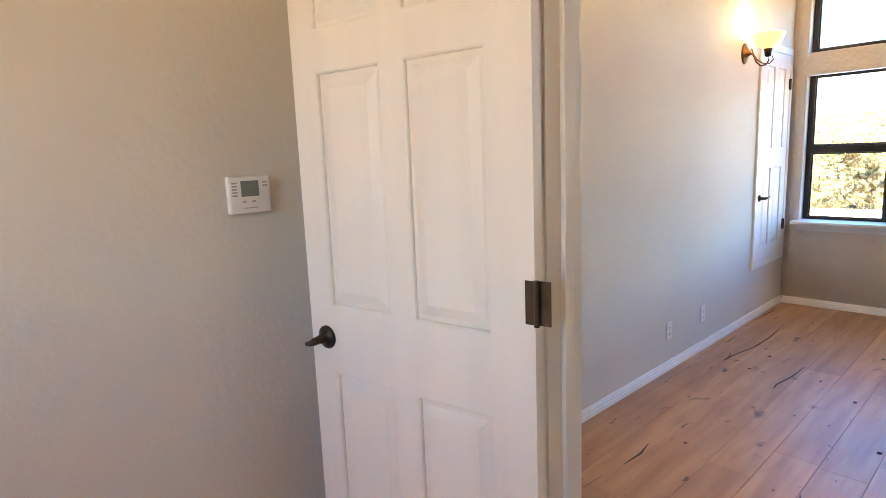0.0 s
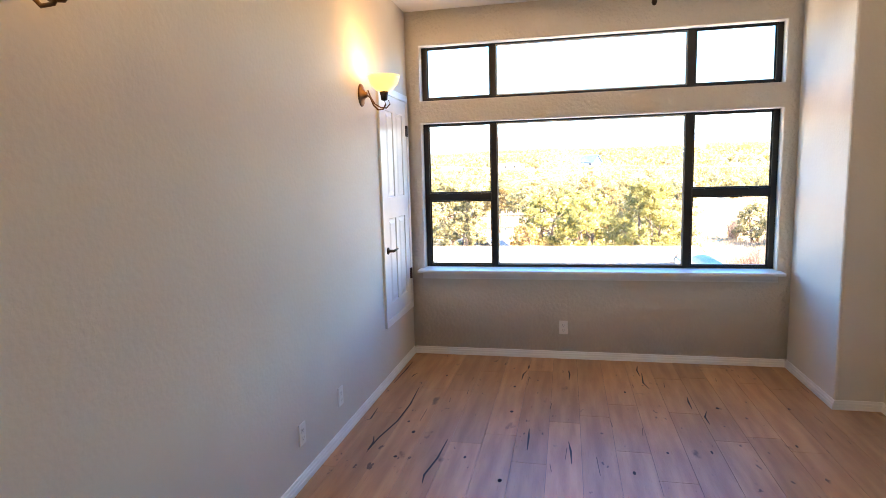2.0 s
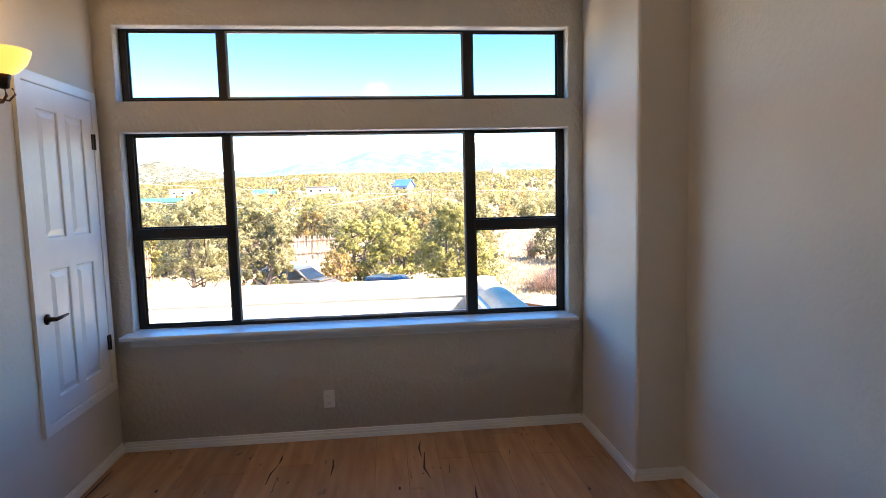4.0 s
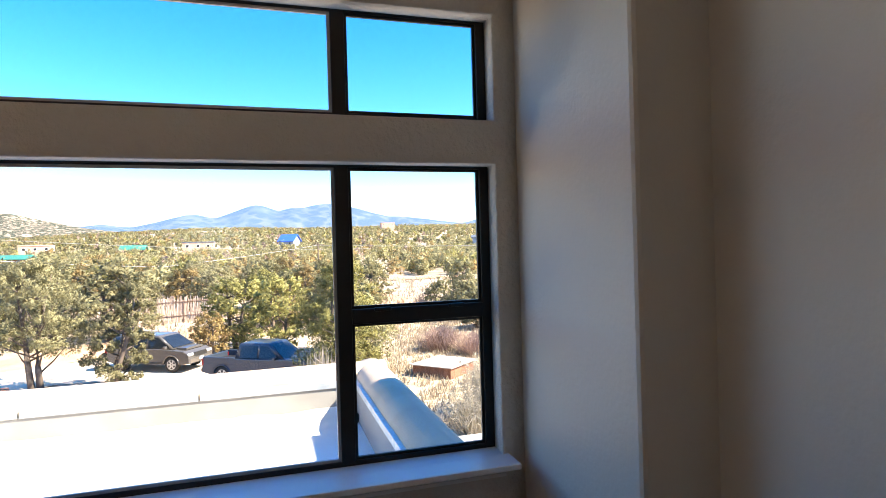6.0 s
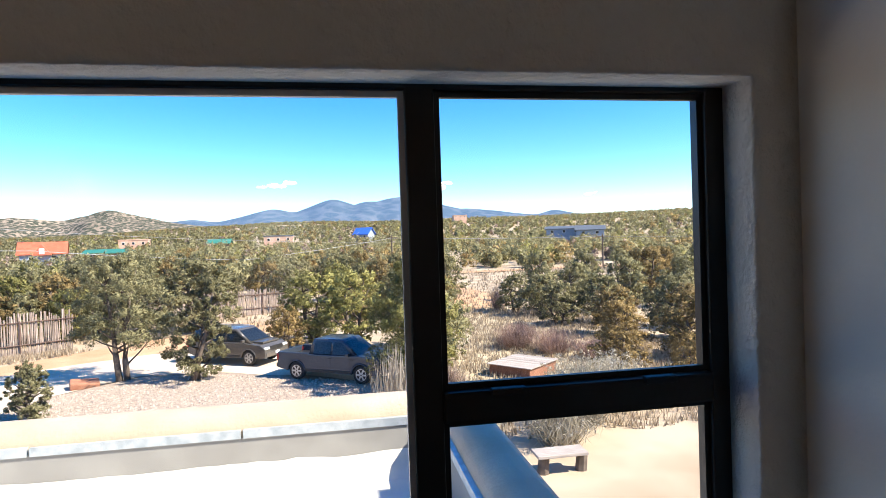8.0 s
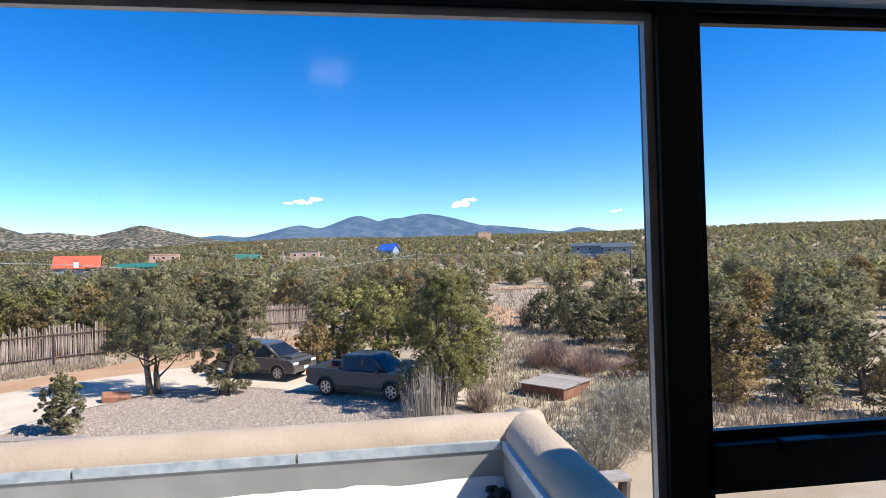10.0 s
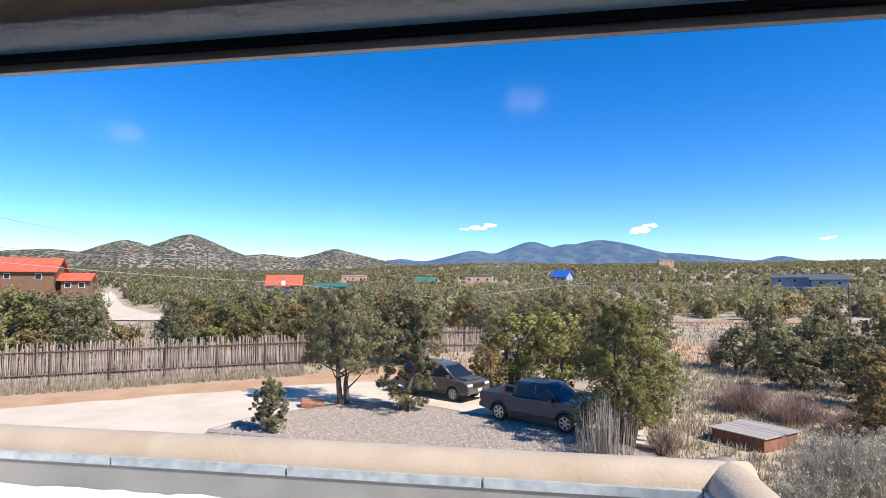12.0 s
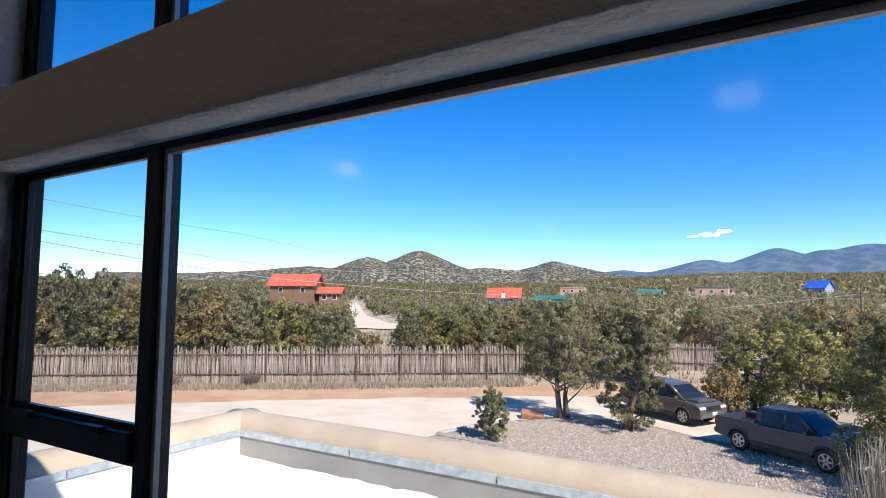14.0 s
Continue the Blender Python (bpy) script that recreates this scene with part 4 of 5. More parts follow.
def free(x, y, gap):
    a = math.degrees(math.atan2(x - CX, y - CY))
    r = math.hypot(x - CX, y - CY)
    if 11 < x < 17.5 and 50 < y < 100 or 99 < y < 113 and 0 < x < 75 :
        return False
    if -40.6 < a < -34.5 and r > 52 or 8 < a < 29 and 56 < r < 116:
        return False
    if y < 44 + 0.0 * x and x > -20:
        return False
    if y < 0.71 * x + 60 and x <= -16:
        return False
    if -21 < x < -2 and y < 60:
        return False
    return all((x - p) ** 2 + (y - q) ** 2 > gap * gap for p, q in placed)


tries = 0
while len(placed) < 260 and tries < 9000:
    tries += 1
    a, r = radians(random.uniform(-74, 50)), random.uniform(44, 98)
    x, y = CX + r * math.sin(a), CY + r * math.cos(a)
    if free(x, y, 3.3):
        plant(random.choice(("pinon", "pinon", "pinon", "lime", "rust", "pinon")), x, y, random.uniform(3.0, 5.0), random.uniform(0.95, 1.25))
for l in kinds.values():
    for k, t in enumerate(l):
        t.matrix_basis = pose(26 + 4 * k + 3 * len(l), 44 + 3.5 * k, G, 0, 0, 40 * k)

rnd = np.random.default_rng(77)


def woods(name, r0, r1, count, n, leaf, label):
    """Far woodland: many small rounded trees of loose leaf tufts in one object."""
    spots = []
    while len(spots) < count:
        a, r = rnd.uniform(-76, 52), math.sqrt(rnd.uniform(r0 * r0, r1 * r1))
        x, y = CX + r * math.sin(radians(a)), CY + r * math.cos(radians(a))
        if 98 < y < 113 and -1 < x < 76 or 11 < x < 17.5 and y < 100 or 8 < a < 29 and r < 112 or noise.noise(Vector((x * 0.018, y * 0.018, 5))) > 0.6:
            continue
        if -40.4 < a < -38.4 and r < 250 or -38.6 < a < -35.2 and r < 150:
            continue
        if 20 < a < 25 and 220 < r < 245 or -48.5 < a < -41.5 and 146 < r < 160 or -26.7 < a < -23 and 187 < r < 198 or 0.8 < a < 3.4 and 286 < r < 300:
            continue
        spots.append((x, y, land(x, y)))
    p = np.array(spots)
    h = rnd.uniform(2.6, 5.2, count)
    w = h * rnd.uniform(0.42, 0.62, count)
    k = 5
    an = rnd.uniform(0, 6.28, (count, k))
    v = np.tile(np.array((0.22, 0.3, 0.45, 0.6, 0.75)), (count, 1)) + rnd.uniform(-0.06, 0.06, (count, k))
    d = w[:, None] * np.array((0.55, 0.6, 0.5, 0.4, 0.12)) * rnd.uniform(0.7, 1.1, (count, k))
    lobe = np.stack((d * np.cos(an), d * np.sin(an), h[:, None] * v), axis=2) + p[:, None, :]
    size = w[:, None] * rnd.uniform(0.38, 0.6, (count, k))
    own = np.repeat(np.arange(count), n)
    pick = rnd.integers(0, k, count * n)
    q = rnd.normal(size=(count * n, 3))
    q /= np.linalg.norm(q, axis=1)[:, None]
    q[:, 2] = np.maximum(q[:, 2], -0.55)
    c = lobe[own, pick] + q * (size[own, pick] * rnd.uniform(0.55, 1.05, count * n))[:, None]
    side = lobe[own, pick] - p[own]
    side /= np.linalg.norm(side, axis=1)[:, None]
    clumps = np.hstack((c, np.full((count * n, 1), 0.01), q * 0.9 + side * 0.5))
    vs, fs, ns = leaf_cloud(clumps, 1, leaf, rnd)
    o = leaf_mesh(name, vs, fs, ns, PINON, LIME, RUST, TWIG)
    kind = rnd.choice(4, count, p=(0.74, 0.1, 0.12, 0.04))
    o.data.polygons.foreach_set("material_index", kind[own].astype(np.int32))
    return tagged(o, label, "woods", kind="stuff")


woods("woodland", 80, 260, 2700, 170, 0.36, "open pinon and juniper woodland")
woods("far_woodland", 260, 990, 14500, 42, 0.85, "far pinon woodland on the rising plateau")

# ---- fence ----
def fence(x0, y0, x1, y1, height, seed):
    rs = random.Random(seed)
    f = thing("stake_fence", pose(x0, y0, G), "tall fence of weathered upright stakes with rusty rails", "fence")
    d = Vector((x1 - x0, y1 - y0, 0))
    long = d.length
    d.normalize()
    side = Vector((d.y, -d.x, 0))
    o = Vector((x0, y0, G))
    shapes = []
    for k in range(12):
        h, r = height * rs.uniform(0.86, 1.04), rs.uniform(0.035, 0.06)
        bm = tube([(0, 0, -0.1), (rs.uniform(-0.03, 0.03), 0, h * 0.5), (rs.uniform(-0.05, 0.05), rs.uniform(-0.02, 0.02), h)], [r, r * 0.9, r * 0.7], 5)
        me = bpy.data.meshes.new("stake")
        bm.to_mesh(me)
        bm.free()
        me.materials.append(STICK)
        shapes.append(me)
    n = int(long / 0.085)
    for i in range(n):
        st = new("stake", shapes[rs.randrange(12)])
        st.parent = f
        st.matrix_basis = Matrix.Translation(d * (i * 0.085)) @ pose(0, 0, 0, rs.uniform(-1.5, 1.5), rs.uniform(-1.5, 1.5), rs.uniform(0, 360))
    for z in (height * 0.27, height * 0.8):
        part("rail", tube([o + side * 0.09 + Vector((0, 0, z)), o + side * 0.09 + d * long + Vector((0, 0, z))], 0.035, 6), RAIL, f, "rusty horizontal rail")
    for i in range(int(long / 3) + 1):
        p = o + side * 0.12 + d * (i * 3)
        part("post", tube([p + Vector((0, 0, -0.1)), p + Vector((0, 0, height * 0.84))], 0.045, 6), RAIL, f, "dark fence post")


fence(-50, 18.6, -32.5, 31.2, 2.45, 1)
fence(-32.5, 31.2, -15.6, 43.2, 2.45, 2)
fence(-20, 50.5, -3, 58.5, 2.2, 3)


# ---- vehicles ----
def arch(cx, r, z0, n=9):
    return [(cx + r * math.cos(math.pi * (1 - i / (n - 1))), z0 + r * math.sin(math.pi * (1 - i / (n - 1)))) for i in range(n)]


def cabin(low, high, z0, z1, w0, w1):
    """A greenhouse lofted from its foot (x0, x1) to its roof (x0, x1)."""
    bm = bmesh.new()
    a = [bm.verts.new(p) for p in ((low[0], -w0, z0), (low[1], -w0, z0), (low[1], w0, z0), (low[0], w0, z0))]
    b = [bm.verts.new(p) for p in ((high[0], -w1, z1), (high[1], -w1, z1), (high[1], w1, z1), (high[0], w1, z1))]
    for i in range(4):
        bm.faces.new((a[i], a[(i + 1) % 4], b[(i + 1) % 4], b[i]))
    bm.faces.new(b)
    bm.faces.new(a[::-1])
    bmesh.ops.recalc_face_normals(bm, faces=bm.faces[:])
    bmesh.ops.bevel(bm, geom=[e for e in bm.edges if max(v.co.z for v in e.verts) > z0 + 0.01], offset=0.07, segments=3, affect="EDGES", profile=0.6)
    return bm


def quad_slab(pts, push):
    """A thin glass slab on four corners, pushed out along push."""
    bm = bmesh.new()
    v = Vector(push)
    a = [bm.verts.new(Vector(p) - v) for p in pts]
    b = [bm.verts.new(Vector(p) + v) for p in pts]
    bm.faces.new(b)
    bm.faces.new(a[::-1])
    for i in range(4):
        bm.faces.new((a[i], a[(i + 1) % 4], b[(i + 1) % 4], b[i]))
    bmesh.ops.recalc_face_normals(bm, faces=bm.faces[:])
    return bm


def vehicle(name, m, paint, label, sill, outline, half, low, high, zb, zr, split, wheels, wr, front, rear, pickup):
    v = thing(name, m, label, "car")
    bm = prism(outline, -half, half)
    edges = [e for e in bm.edges if len(e.link_faces) == 2 and abs(abs(e.verts[0].co.y) - half) < 1e-4 and abs(e.verts[0].co.y - e.verts[1].co.y) < 1e-4 and (e.verts[0].co.z + e.verts[1].co.z) / 2 > sill + 0.1]
    bmesh.ops.bevel(bm, geom=edges, offset=0.05, segments=3, affect="EDGES", profile=0.6)
    part("body", bm, paint, v, "", False, True)
    part("cabin", cabin(low, high, zb, zr, half - 0.06, half - 0.24), paint, v, "", True, True)
    def edge_x(end, f):
        return low[end] + (high[end] - low[end]) * f
    def wide(f):
        return half - 0.06 - 0.18 * f
    f0, f1 = 0.08, 0.84
    z0, z1 = zb + (zr - zb) * f0, zb + (zr - zb) * f1
    for s in (-1, 1):
        cuts = [edge_x(0, 0.45) + 0.14] + split + [None]
        for a, b in zip(cuts, cuts[1:]):
            if b is None:
                p = ((a + 0.05, s * wide(f0), z0), (edge_x(1, f0) - 0.16, s * wide(f0), z0), (edge_x(1, f1) - 0.14, s * wide(f1), z1), (a + 0.05, s * wide(f1), z1))
            else:
                p = ((a + 0.05, s * wide(f0), z0), (b - 0.05, s * wide(f0), z0), (b - 0.05, s * wide(f1), z1), (a + 0.07, s * wide(f1), z1))
            part("side_window", quad_slab(p, (0, s * 0.012, 0.003)), CARWIN, v, "dark side window", False, True)
        part("mirror", box(edge_x(1, 0) - 0.42, edge_x(1, 0) - 0.28, *sorted((s * (half - 0.03), s * (half + 0.16))), zb + 0.02, zb + 0.17, 0.03), paint, v, "", False, True)
        for x in (edge_x(0, 0) + 1.05, edge_x(0, 0) + 2.1):
            part("door_handle", box(x, x + 0.16, *sorted((s * (half - 0.01), s * (half + 0.02))), zb - 0.13, zb - 0.10, 0.006), BLACKP, v, "", False, True)
        part("headlight", box(front - 0.22, front + 0.005, *sorted((s * (half - 0.42), s * (half - 0.015))), zb - 0.36, zb - 0.20, 0.03), LAMPG, v, "clear headlight", False, True)
        part("tail_light", box(rear - 0.01, rear + 0.1, *sorted((s * (half - 0.16), s * (half + 0.005))), zb - 0.30, zb - 0.02, 0.02), TAIL, v, "red tail light", False, True)
        for x in (low[0] + 0.12, split[-1], low[1] - 0.32):
            part("door_seam", box(x - 0.007, x + 0.007, *sorted((s * (half - 0.02), s * (half + 0.002))), sill + 0.1, zb - 0.02), BLACKP, v, "dark gap beside a door", False, True)
        part("sill_trim", box(wheels[0] + 0.5, wheels[1] - 0.5, *sorted((s * (half - 0.06), s * (half + 0.02))), sill - 0.02, sill + 0.09, 0.02), BLACKP, v, "black sill trim", False, True)
        for x in wheels:
            w = part("wheel", lathe([(wr * 0.62, -0.1), (wr * 0.62, 0.1)], 24, Matrix.Translation((x, s * (half - 0.13), wr)) @ pose(0, 0, 0, 90)), BLACKP, v, "", True, True)
            part("tyre", lathe([(wr * 0.64, -0.11), (wr * 0.93, -0.125), (wr, -0.09), (wr, 0.09), (wr * 0.93, 0.125), (wr * 0.64, 0.11)], 28, Matrix.Translation((x, s * (half - 0.13), wr)) @ pose(0, 0, 0, 90)), RUBBER, w, "black tyre", True, True)
            bm = lathe([(wr * 0.66, 0.108), (wr * 0.66, 0.122), (wr * 0.6, 0.122), (wr * 0.58, 0.10)], 28, Matrix.Translation((x, s * (half - 0.13), wr)) @ pose(0, 0, 0, -90 * s))
            for k in range(6):
                own = box(0.03, wr * 0.62, -0.035, 0.035, 0.104, 0.118, 0.006)
                own.transform(Matrix.Translation((x, s * (half - 0.13), wr)) @ pose(0, 0, 0, -90 * s) @ pose(0, 0, 0, 0, 0, 60 * k))
                joined(bm, own)
            part("rim", bm, ALLOY, w, "bright alloy rim with spokes", False, True)
            own = tube([(x + (wr + 0.07) * math.cos(math.pi * i / 10), s * (half + 0.0), wr + (wr + 0.07) * math.sin(math.pi * i / 10)) for i in range(11)], 0.035, 6)
            part("wheel_arch", own, paint, v, "", True, True)
    part("bonnet", box(low[1] + 0.02, front - 0.3, -half + 0.3, half - 0.3, zb - 0.06, zb + 0.045, 0.03), paint, v, "", False, True)
    fx0, fx1 = edge_x(1, 0.08), edge_x(1, 0.86)
    part("windscreen", quad_slab(((fx0, -half + 0.2, z0), (fx0, half - 0.2, z0), (fx1, half - 0.34, z1 + 0.01), (fx1, -half + 0.34, z1 + 0.01)), (0.015, 0, 0.012)), CARWIN, v, "dark windscreen", False, True)
    rx0, rx1 = edge_x(0, 0.15), edge_x(0, 0.84)
    part("rear_window", quad_slab(((rx0, -half + 0.22, z0), (rx0, half - 0.22, z0), (rx1, half - 0.36, z1), (rx1, -half + 0.36, z1)), (-0.012, 0, 0.004)), CARWIN, v, "dark rear window", False, True)
    part("grille", box(front - 0.02, front + 0.02, -half + 0.45, half - 0.45, zb - 0.40, zb - 0.18, 0.01), BLACKP, v, "black grille", False, True)
    part("bumper", box(front - 0.12, front + 0.06, -half + 0.06, half - 0.06, sill + 0.03, sill + 0.27, 0.05), BLACKP if pickup else paint, v, "front bumper", False, True)
    part("number_plate", box(front + 0.06, front + 0.07, -0.16, 0.16, sill + 0.12, sill + 0.26, 0.004), LAMPG, v, "white number plate", False, True)
    part("rear_bumper", box(rear - 0.1, rear + 0.1, -half + 0.06, half - 0.06, sill + 0.06, sill + 0.24, 0.04), BLACKP, v, "", False, True)
    if pickup:
        part("bed_floor", box(rear + 0.08, low[0] - 0.04, -half + 0.14, half - 0.14, 0.896, 0.915), BLACKP, v, "black bed liner", False, True)
        for s in (-1, 1):
            part("bed_rail", box(rear + 0.05, low[0] + 0.02, *sorted((s * (half - 0.12), s * (half - 0.005))), 0.87, zb + 0.06, 0.025), paint, v, "", False, True)
        part("tailgate", box(rear - 0.01, rear + 0.07, -half + 0.08, half - 0.08, zb - 0.4, zb + 0.05, 0.02), paint, v, "", False, True)
    else:
        for s in (-1, 1):
            part("roof_rail", tube([(high[0] + 0.15, s * (half - 0.32), zr + 0.03), (high[1] - 0.25, s * (half - 0.32), zr + 0.03)], 0.018, 6), ALLOY, v, "", True, True)
    return v


ang = math.degrees(math.atan2(-1.72, 2.62))
h = Vector((2.62, -1.72, 0)).normalized()
left = Vector((-h.y, h.x, 0))
c = Vector((-0.07, 29.58, 0)) + left * 0.8
out = [(-2.62, 0.5), (-2.60, 0.9), (-1.03, 0.9), (-1.0, 1.12), (0.9, 1.14), (1.5, 1.16), (2.35, 1.08), (2.6, 0.98), (2.68, 0.8), (2.68, 0.45), *reversed(arch(1.63, 0.47, 0.38)), *reversed(arch(-1.6, 0.47, 0.38))]
vehicle("pickup_truck", pose(c.x, c.y, G + 0.1, 0, 0, ang), TRUCKP, "slate-grey crew-cab pickup parked on the gravel", 0.42, out, 0.93, (-1.0, 1.42), (-0.82, 0.62), 1.1, 1.76,
        [0.18], (-1.6, 1.63), 0.38, 2.62, -2.62, True)
ang = math.degrees(math.atan2(-0.5, 0.866))
h = Vector((0.866, -0.5, 0))
left = Vector((-h.y, h.x, 0))
c = Vector((-3.98, 34.23, 0)) - h * 1.42 + left * 0.8
out = [(-2.35, 0.5), (-2.38, 1.08), (1.0, 1.12), (2.1, 1.02), (2.38, 0.85), (2.42, 0.42), *reversed(arch(1.42, 0.45, 0.37)), *reversed(arch(-1.42, 0.45, 0.37))]
vehicle("parked_car", pose(c.x, c.y, G + 0.08, 0, 0, ang), SUVP, "bronze-grey sport utility car parked behind a juniper", 0.4, out, 0.93, (-2.3, 1.5), (-1.95, 0.55), 1.1, 1.74,
        [-1.05, 0.0], (-1.42, 1.42), 0.37, 2.38, -2.36, False)

# ---- yard things ----
pl = thing("board_platform", pose(8.4, 29, G), "low platform of weathered grey boards over a red-brown box", "platform")
M = pose(8.2, 28.9, G, 0, 0, -49)
bm = box(-1.0, 1.0, -1.1, 1.1, 0, 0.5, 0.02)
bm.transform(M)
part("box_side", bm, REDW, pl, "red-brown boarded sides")
for i in range(13):
    bm = box(-1.1, 1.1, -1.2 + 0.185 * i, -1.02 + 0.185 * i, 0.5, 0.54, 0.006)
    bm.transform(M)
    part("board", bm, DECK, pl)
sl = thing("sandstone_slab", pose(-10.5, 31.9, G), "red sandstone slab lying under the pinon", "rock")
bm = box(-0.55, 0.55, -0.35, 0.35, 0.02, 0.3, 0.06)
bm.transform(pose(-10.5, 31.9, G + 0.05, 10, 6, 25))
part("stone", bm, SAND, sl)
ed = thing("timber_edging", pose(-12.4, 26.8, G), "low weathered timber edging round the gravel bed", "edging")
part("timber", tube([(-12.5, 26.4, G + 0.12), (-12.0, 28.2, G + 0.12), (-11.4, 29.8, G + 0.12)], 0.1, 6), DECK, ed)
part("timber", tube([(-12.5, 26.4, G + 0.12), (-9.0, 26.0, G + 0.12)], 0.1, 6), DECK, ed)
lg = thing("log_bench", pose(5.9, 18.5, G), "weathered log bench with a pale plank top", "bench")
bm = box(5.2, 6.5, 18.2, 18.8, G + 0.45, G + 0.53, 0.02)
part("seat", bm, DECK, lg)
for x in (5.4, 6.4):
    part("leg", tube([(x, 18.5, G - 0.02), (x + 0.05, 18.5, G + 0.46)], [0.16, 0.14], 8), BARK, lg)


def bush(name, x, y, height, radius, count, material, label, tips=0.0, foot=0.3, wide=0.014):
    """A shrub of thin stems from one root, with seed heads at the tips where it has them."""
    b = thing(name, pose(x, y, G), label, "shrub")
    vs, fs = [], []
    heads = []
    rs = np.random.default_rng(int(abs(x * 10 + y)))
    for _ in range(count):
        a, q = rs.uniform(0, 6.28), rs.uniform(0, 1) ** 0.6
        base = np.array((foot * radius * math.cos(a) * q, foot * radius * math.sin(a) * q, -0.05))
        tip = np.array((radius * q * math.cos(a), radius * q * math.sin(a), height * rs.uniform(0.55, 1.0) * (1 - 0.35 * q * q)))
        mid = (base + tip) / 2 + rs.normal(size=3) * (0.08 if foot < 0.5 else 0.02) * height
        w = np.array((math.sin(a), -math.cos(a), 0)) * wide
        k = len(vs)
        vs += [tuple(base - w), tuple(base + w), tuple(mid - w), tuple(mid + w), tuple(tip)]
        fs += [(k, k + 1, k + 3, k + 2), (k + 2, k + 3, k + 4)]
        for _ in range(3 if foot < 0.5 else 1):
            e = mid + (tip - mid) * rs.uniform(0, 0.8)
            t2 = e + rs.normal(size=3) * 0.14 * height
            k = len(vs)
            vs += [tuple(e - w * 0.7), tuple(e + w * 0.7), tuple(t2)]
            fs.append((k, k + 1, k + 2))
        heads.append(tip)
    me = bpy.data.meshes.new("stems")
    me.from_pydata(vs, [], fs)
    me.materials.append(material)
    s = new("stems", me)
    s.parent = b
    if tips:
        s = leaf_mesh("seed_heads", *leaf_cloud([(*p, tips) for p in heads[::2]], 12, 0.03, rs), PALEB)
        s.parent = b
    return b


bush("chamisa_bush", 8.0, 22.0, 2.3, 1.6, 480, PALEB, "pale dry chamisa bush with cottony seed heads", 0.07)
bush("chamisa_bush", 6.6, 20.4, 1.5, 1.2, 400, PALEB, "pale dry chamisa bush with cottony seed heads", 0.08)
bush("chamisa_bush", 9.8, 23.6, 1.9, 1.3, 450, PALEB, "pale dry chamisa bush with cottony seed heads", 0.07)
bush("bare_shrub", 2.5, 25.6, 2.5, 1.15, 130, CANE, "clump of bare upright grey canes below the juniper", 0, 0.8, 0.022)
bush("bare_shrub", 4.6, 26.8, 1.3, 0.9, 220, TWIG, "bare grey-brown shrub below the juniper")
for x, y, hh, r in ((9.6, 34.6, 1.5, 1.6), (11.0, 32.6, 1.5, 1.7), (12.2, 30.6, 1.2, 1.2), (10.4, 36.4, 1.3, 1.4)):
    bush("pinkish_thicket", x, y, hh, r, 420, PINKT, "leafless pinkish-brown thicket in the yard")
bush("bare_shrub", -34.2, 28.4, 1.6, 1.3, 300, TWIG, "bare grey shrub in front of the fence")
bush("bare_shrub", -30.0, 31.6, 1.3, 1.0, 240, TWIG, "bare grey shrub in front of the fence")
bush("bare_shrub", 13.0, 51.0, 2.8, 0.8, 160, TWIG, "bare grey tree-like shrub by the path")


# ---- far houses, poles, wires ----
def polar(a, r):
    return CX + r * math.sin(radians(a)), CY + r * math.cos(radians(a))


def house(a, r, turn, w, d, wall_h, roof_h, wallm, roofm, label, lift=0.0, gable=False, flat=False):
    x, y = polar(a, r)
    z = land(x, y) + lift
    hs = thing("house", pose(x, y, z, 0, 0, turn), label, "house")
    part("wall", box(-w / 2, w / 2, -d / 2, d / 2, -6, wall_h), wallm, hs, "", False, True)
    if flat:
        part("roof", box(-w / 2 - 0.2, w / 2 + 0.2, -d / 2 - 0.2, d / 2 + 0.2, wall_h, wall_h + 0.5, 0.1), roofm, hs, "", False, True)
    else:
        bm = prism([(-d / 2 - 0.7, wall_h - 0.2), (0, wall_h + roof_h), (d / 2 + 0.7, wall_h - 0.2), (d / 2 + 0.7, wall_h - 0.45), (0, wall_h + roof_h - 0.3), (-d / 2 - 0.7, wall_h - 0.45)], -w / 2 - 0.7, w / 2 + 0.7)
        bm.transform(pose(0, 0, 0, 0, 0, 90))
        part("roof", bm, roofm, hs, "", False, True)
        bm = prism([(-d / 2, wall_h - 0.1), (0, wall_h + roof_h - 0.35), (d / 2, wall_h - 0.1)], -w / 2, w / 2)
        bm.transform(pose(0, 0, 0, 0, 0, 90))
        part("gable", bm, wallm, hs, "", False, True)
    n = max(2, int(w / 4))
    for i in range(n):
        u = -w / 2 + w * (i + 0.5) / n
        wd = part("window", box(u - 0.6, u + 0.6, -d / 2 - 0.06, -d / 2 + 0.02, wall_h - 1.9, wall_h - 0.7), WHITE, hs, "", False, True)
        part("pane", box(u - 0.5, u + 0.5, -d / 2 - 0.09, -d / 2 - 0.05, wall_h - 1.8, wall_h - 0.8), CARWIN, wd, "", False, True)
    if gable:
        bm = prism([(-2.2, wall_h - 0.6), (0, wall_h + roof_h * 0.75), (2.2, wall_h - 0.6)], -d / 2 - 1.4, 0)
        g = part("dormer", bm, roofm, hs, "", False, True)
        part("dormer_window", box(-0.6, 0.6, -d / 2 - 1.5, -d / 2 - 1.38, wall_h - 0.3, wall_h + 1.2), WHITE, g, "white-framed dormer window", False, True)
    return hs


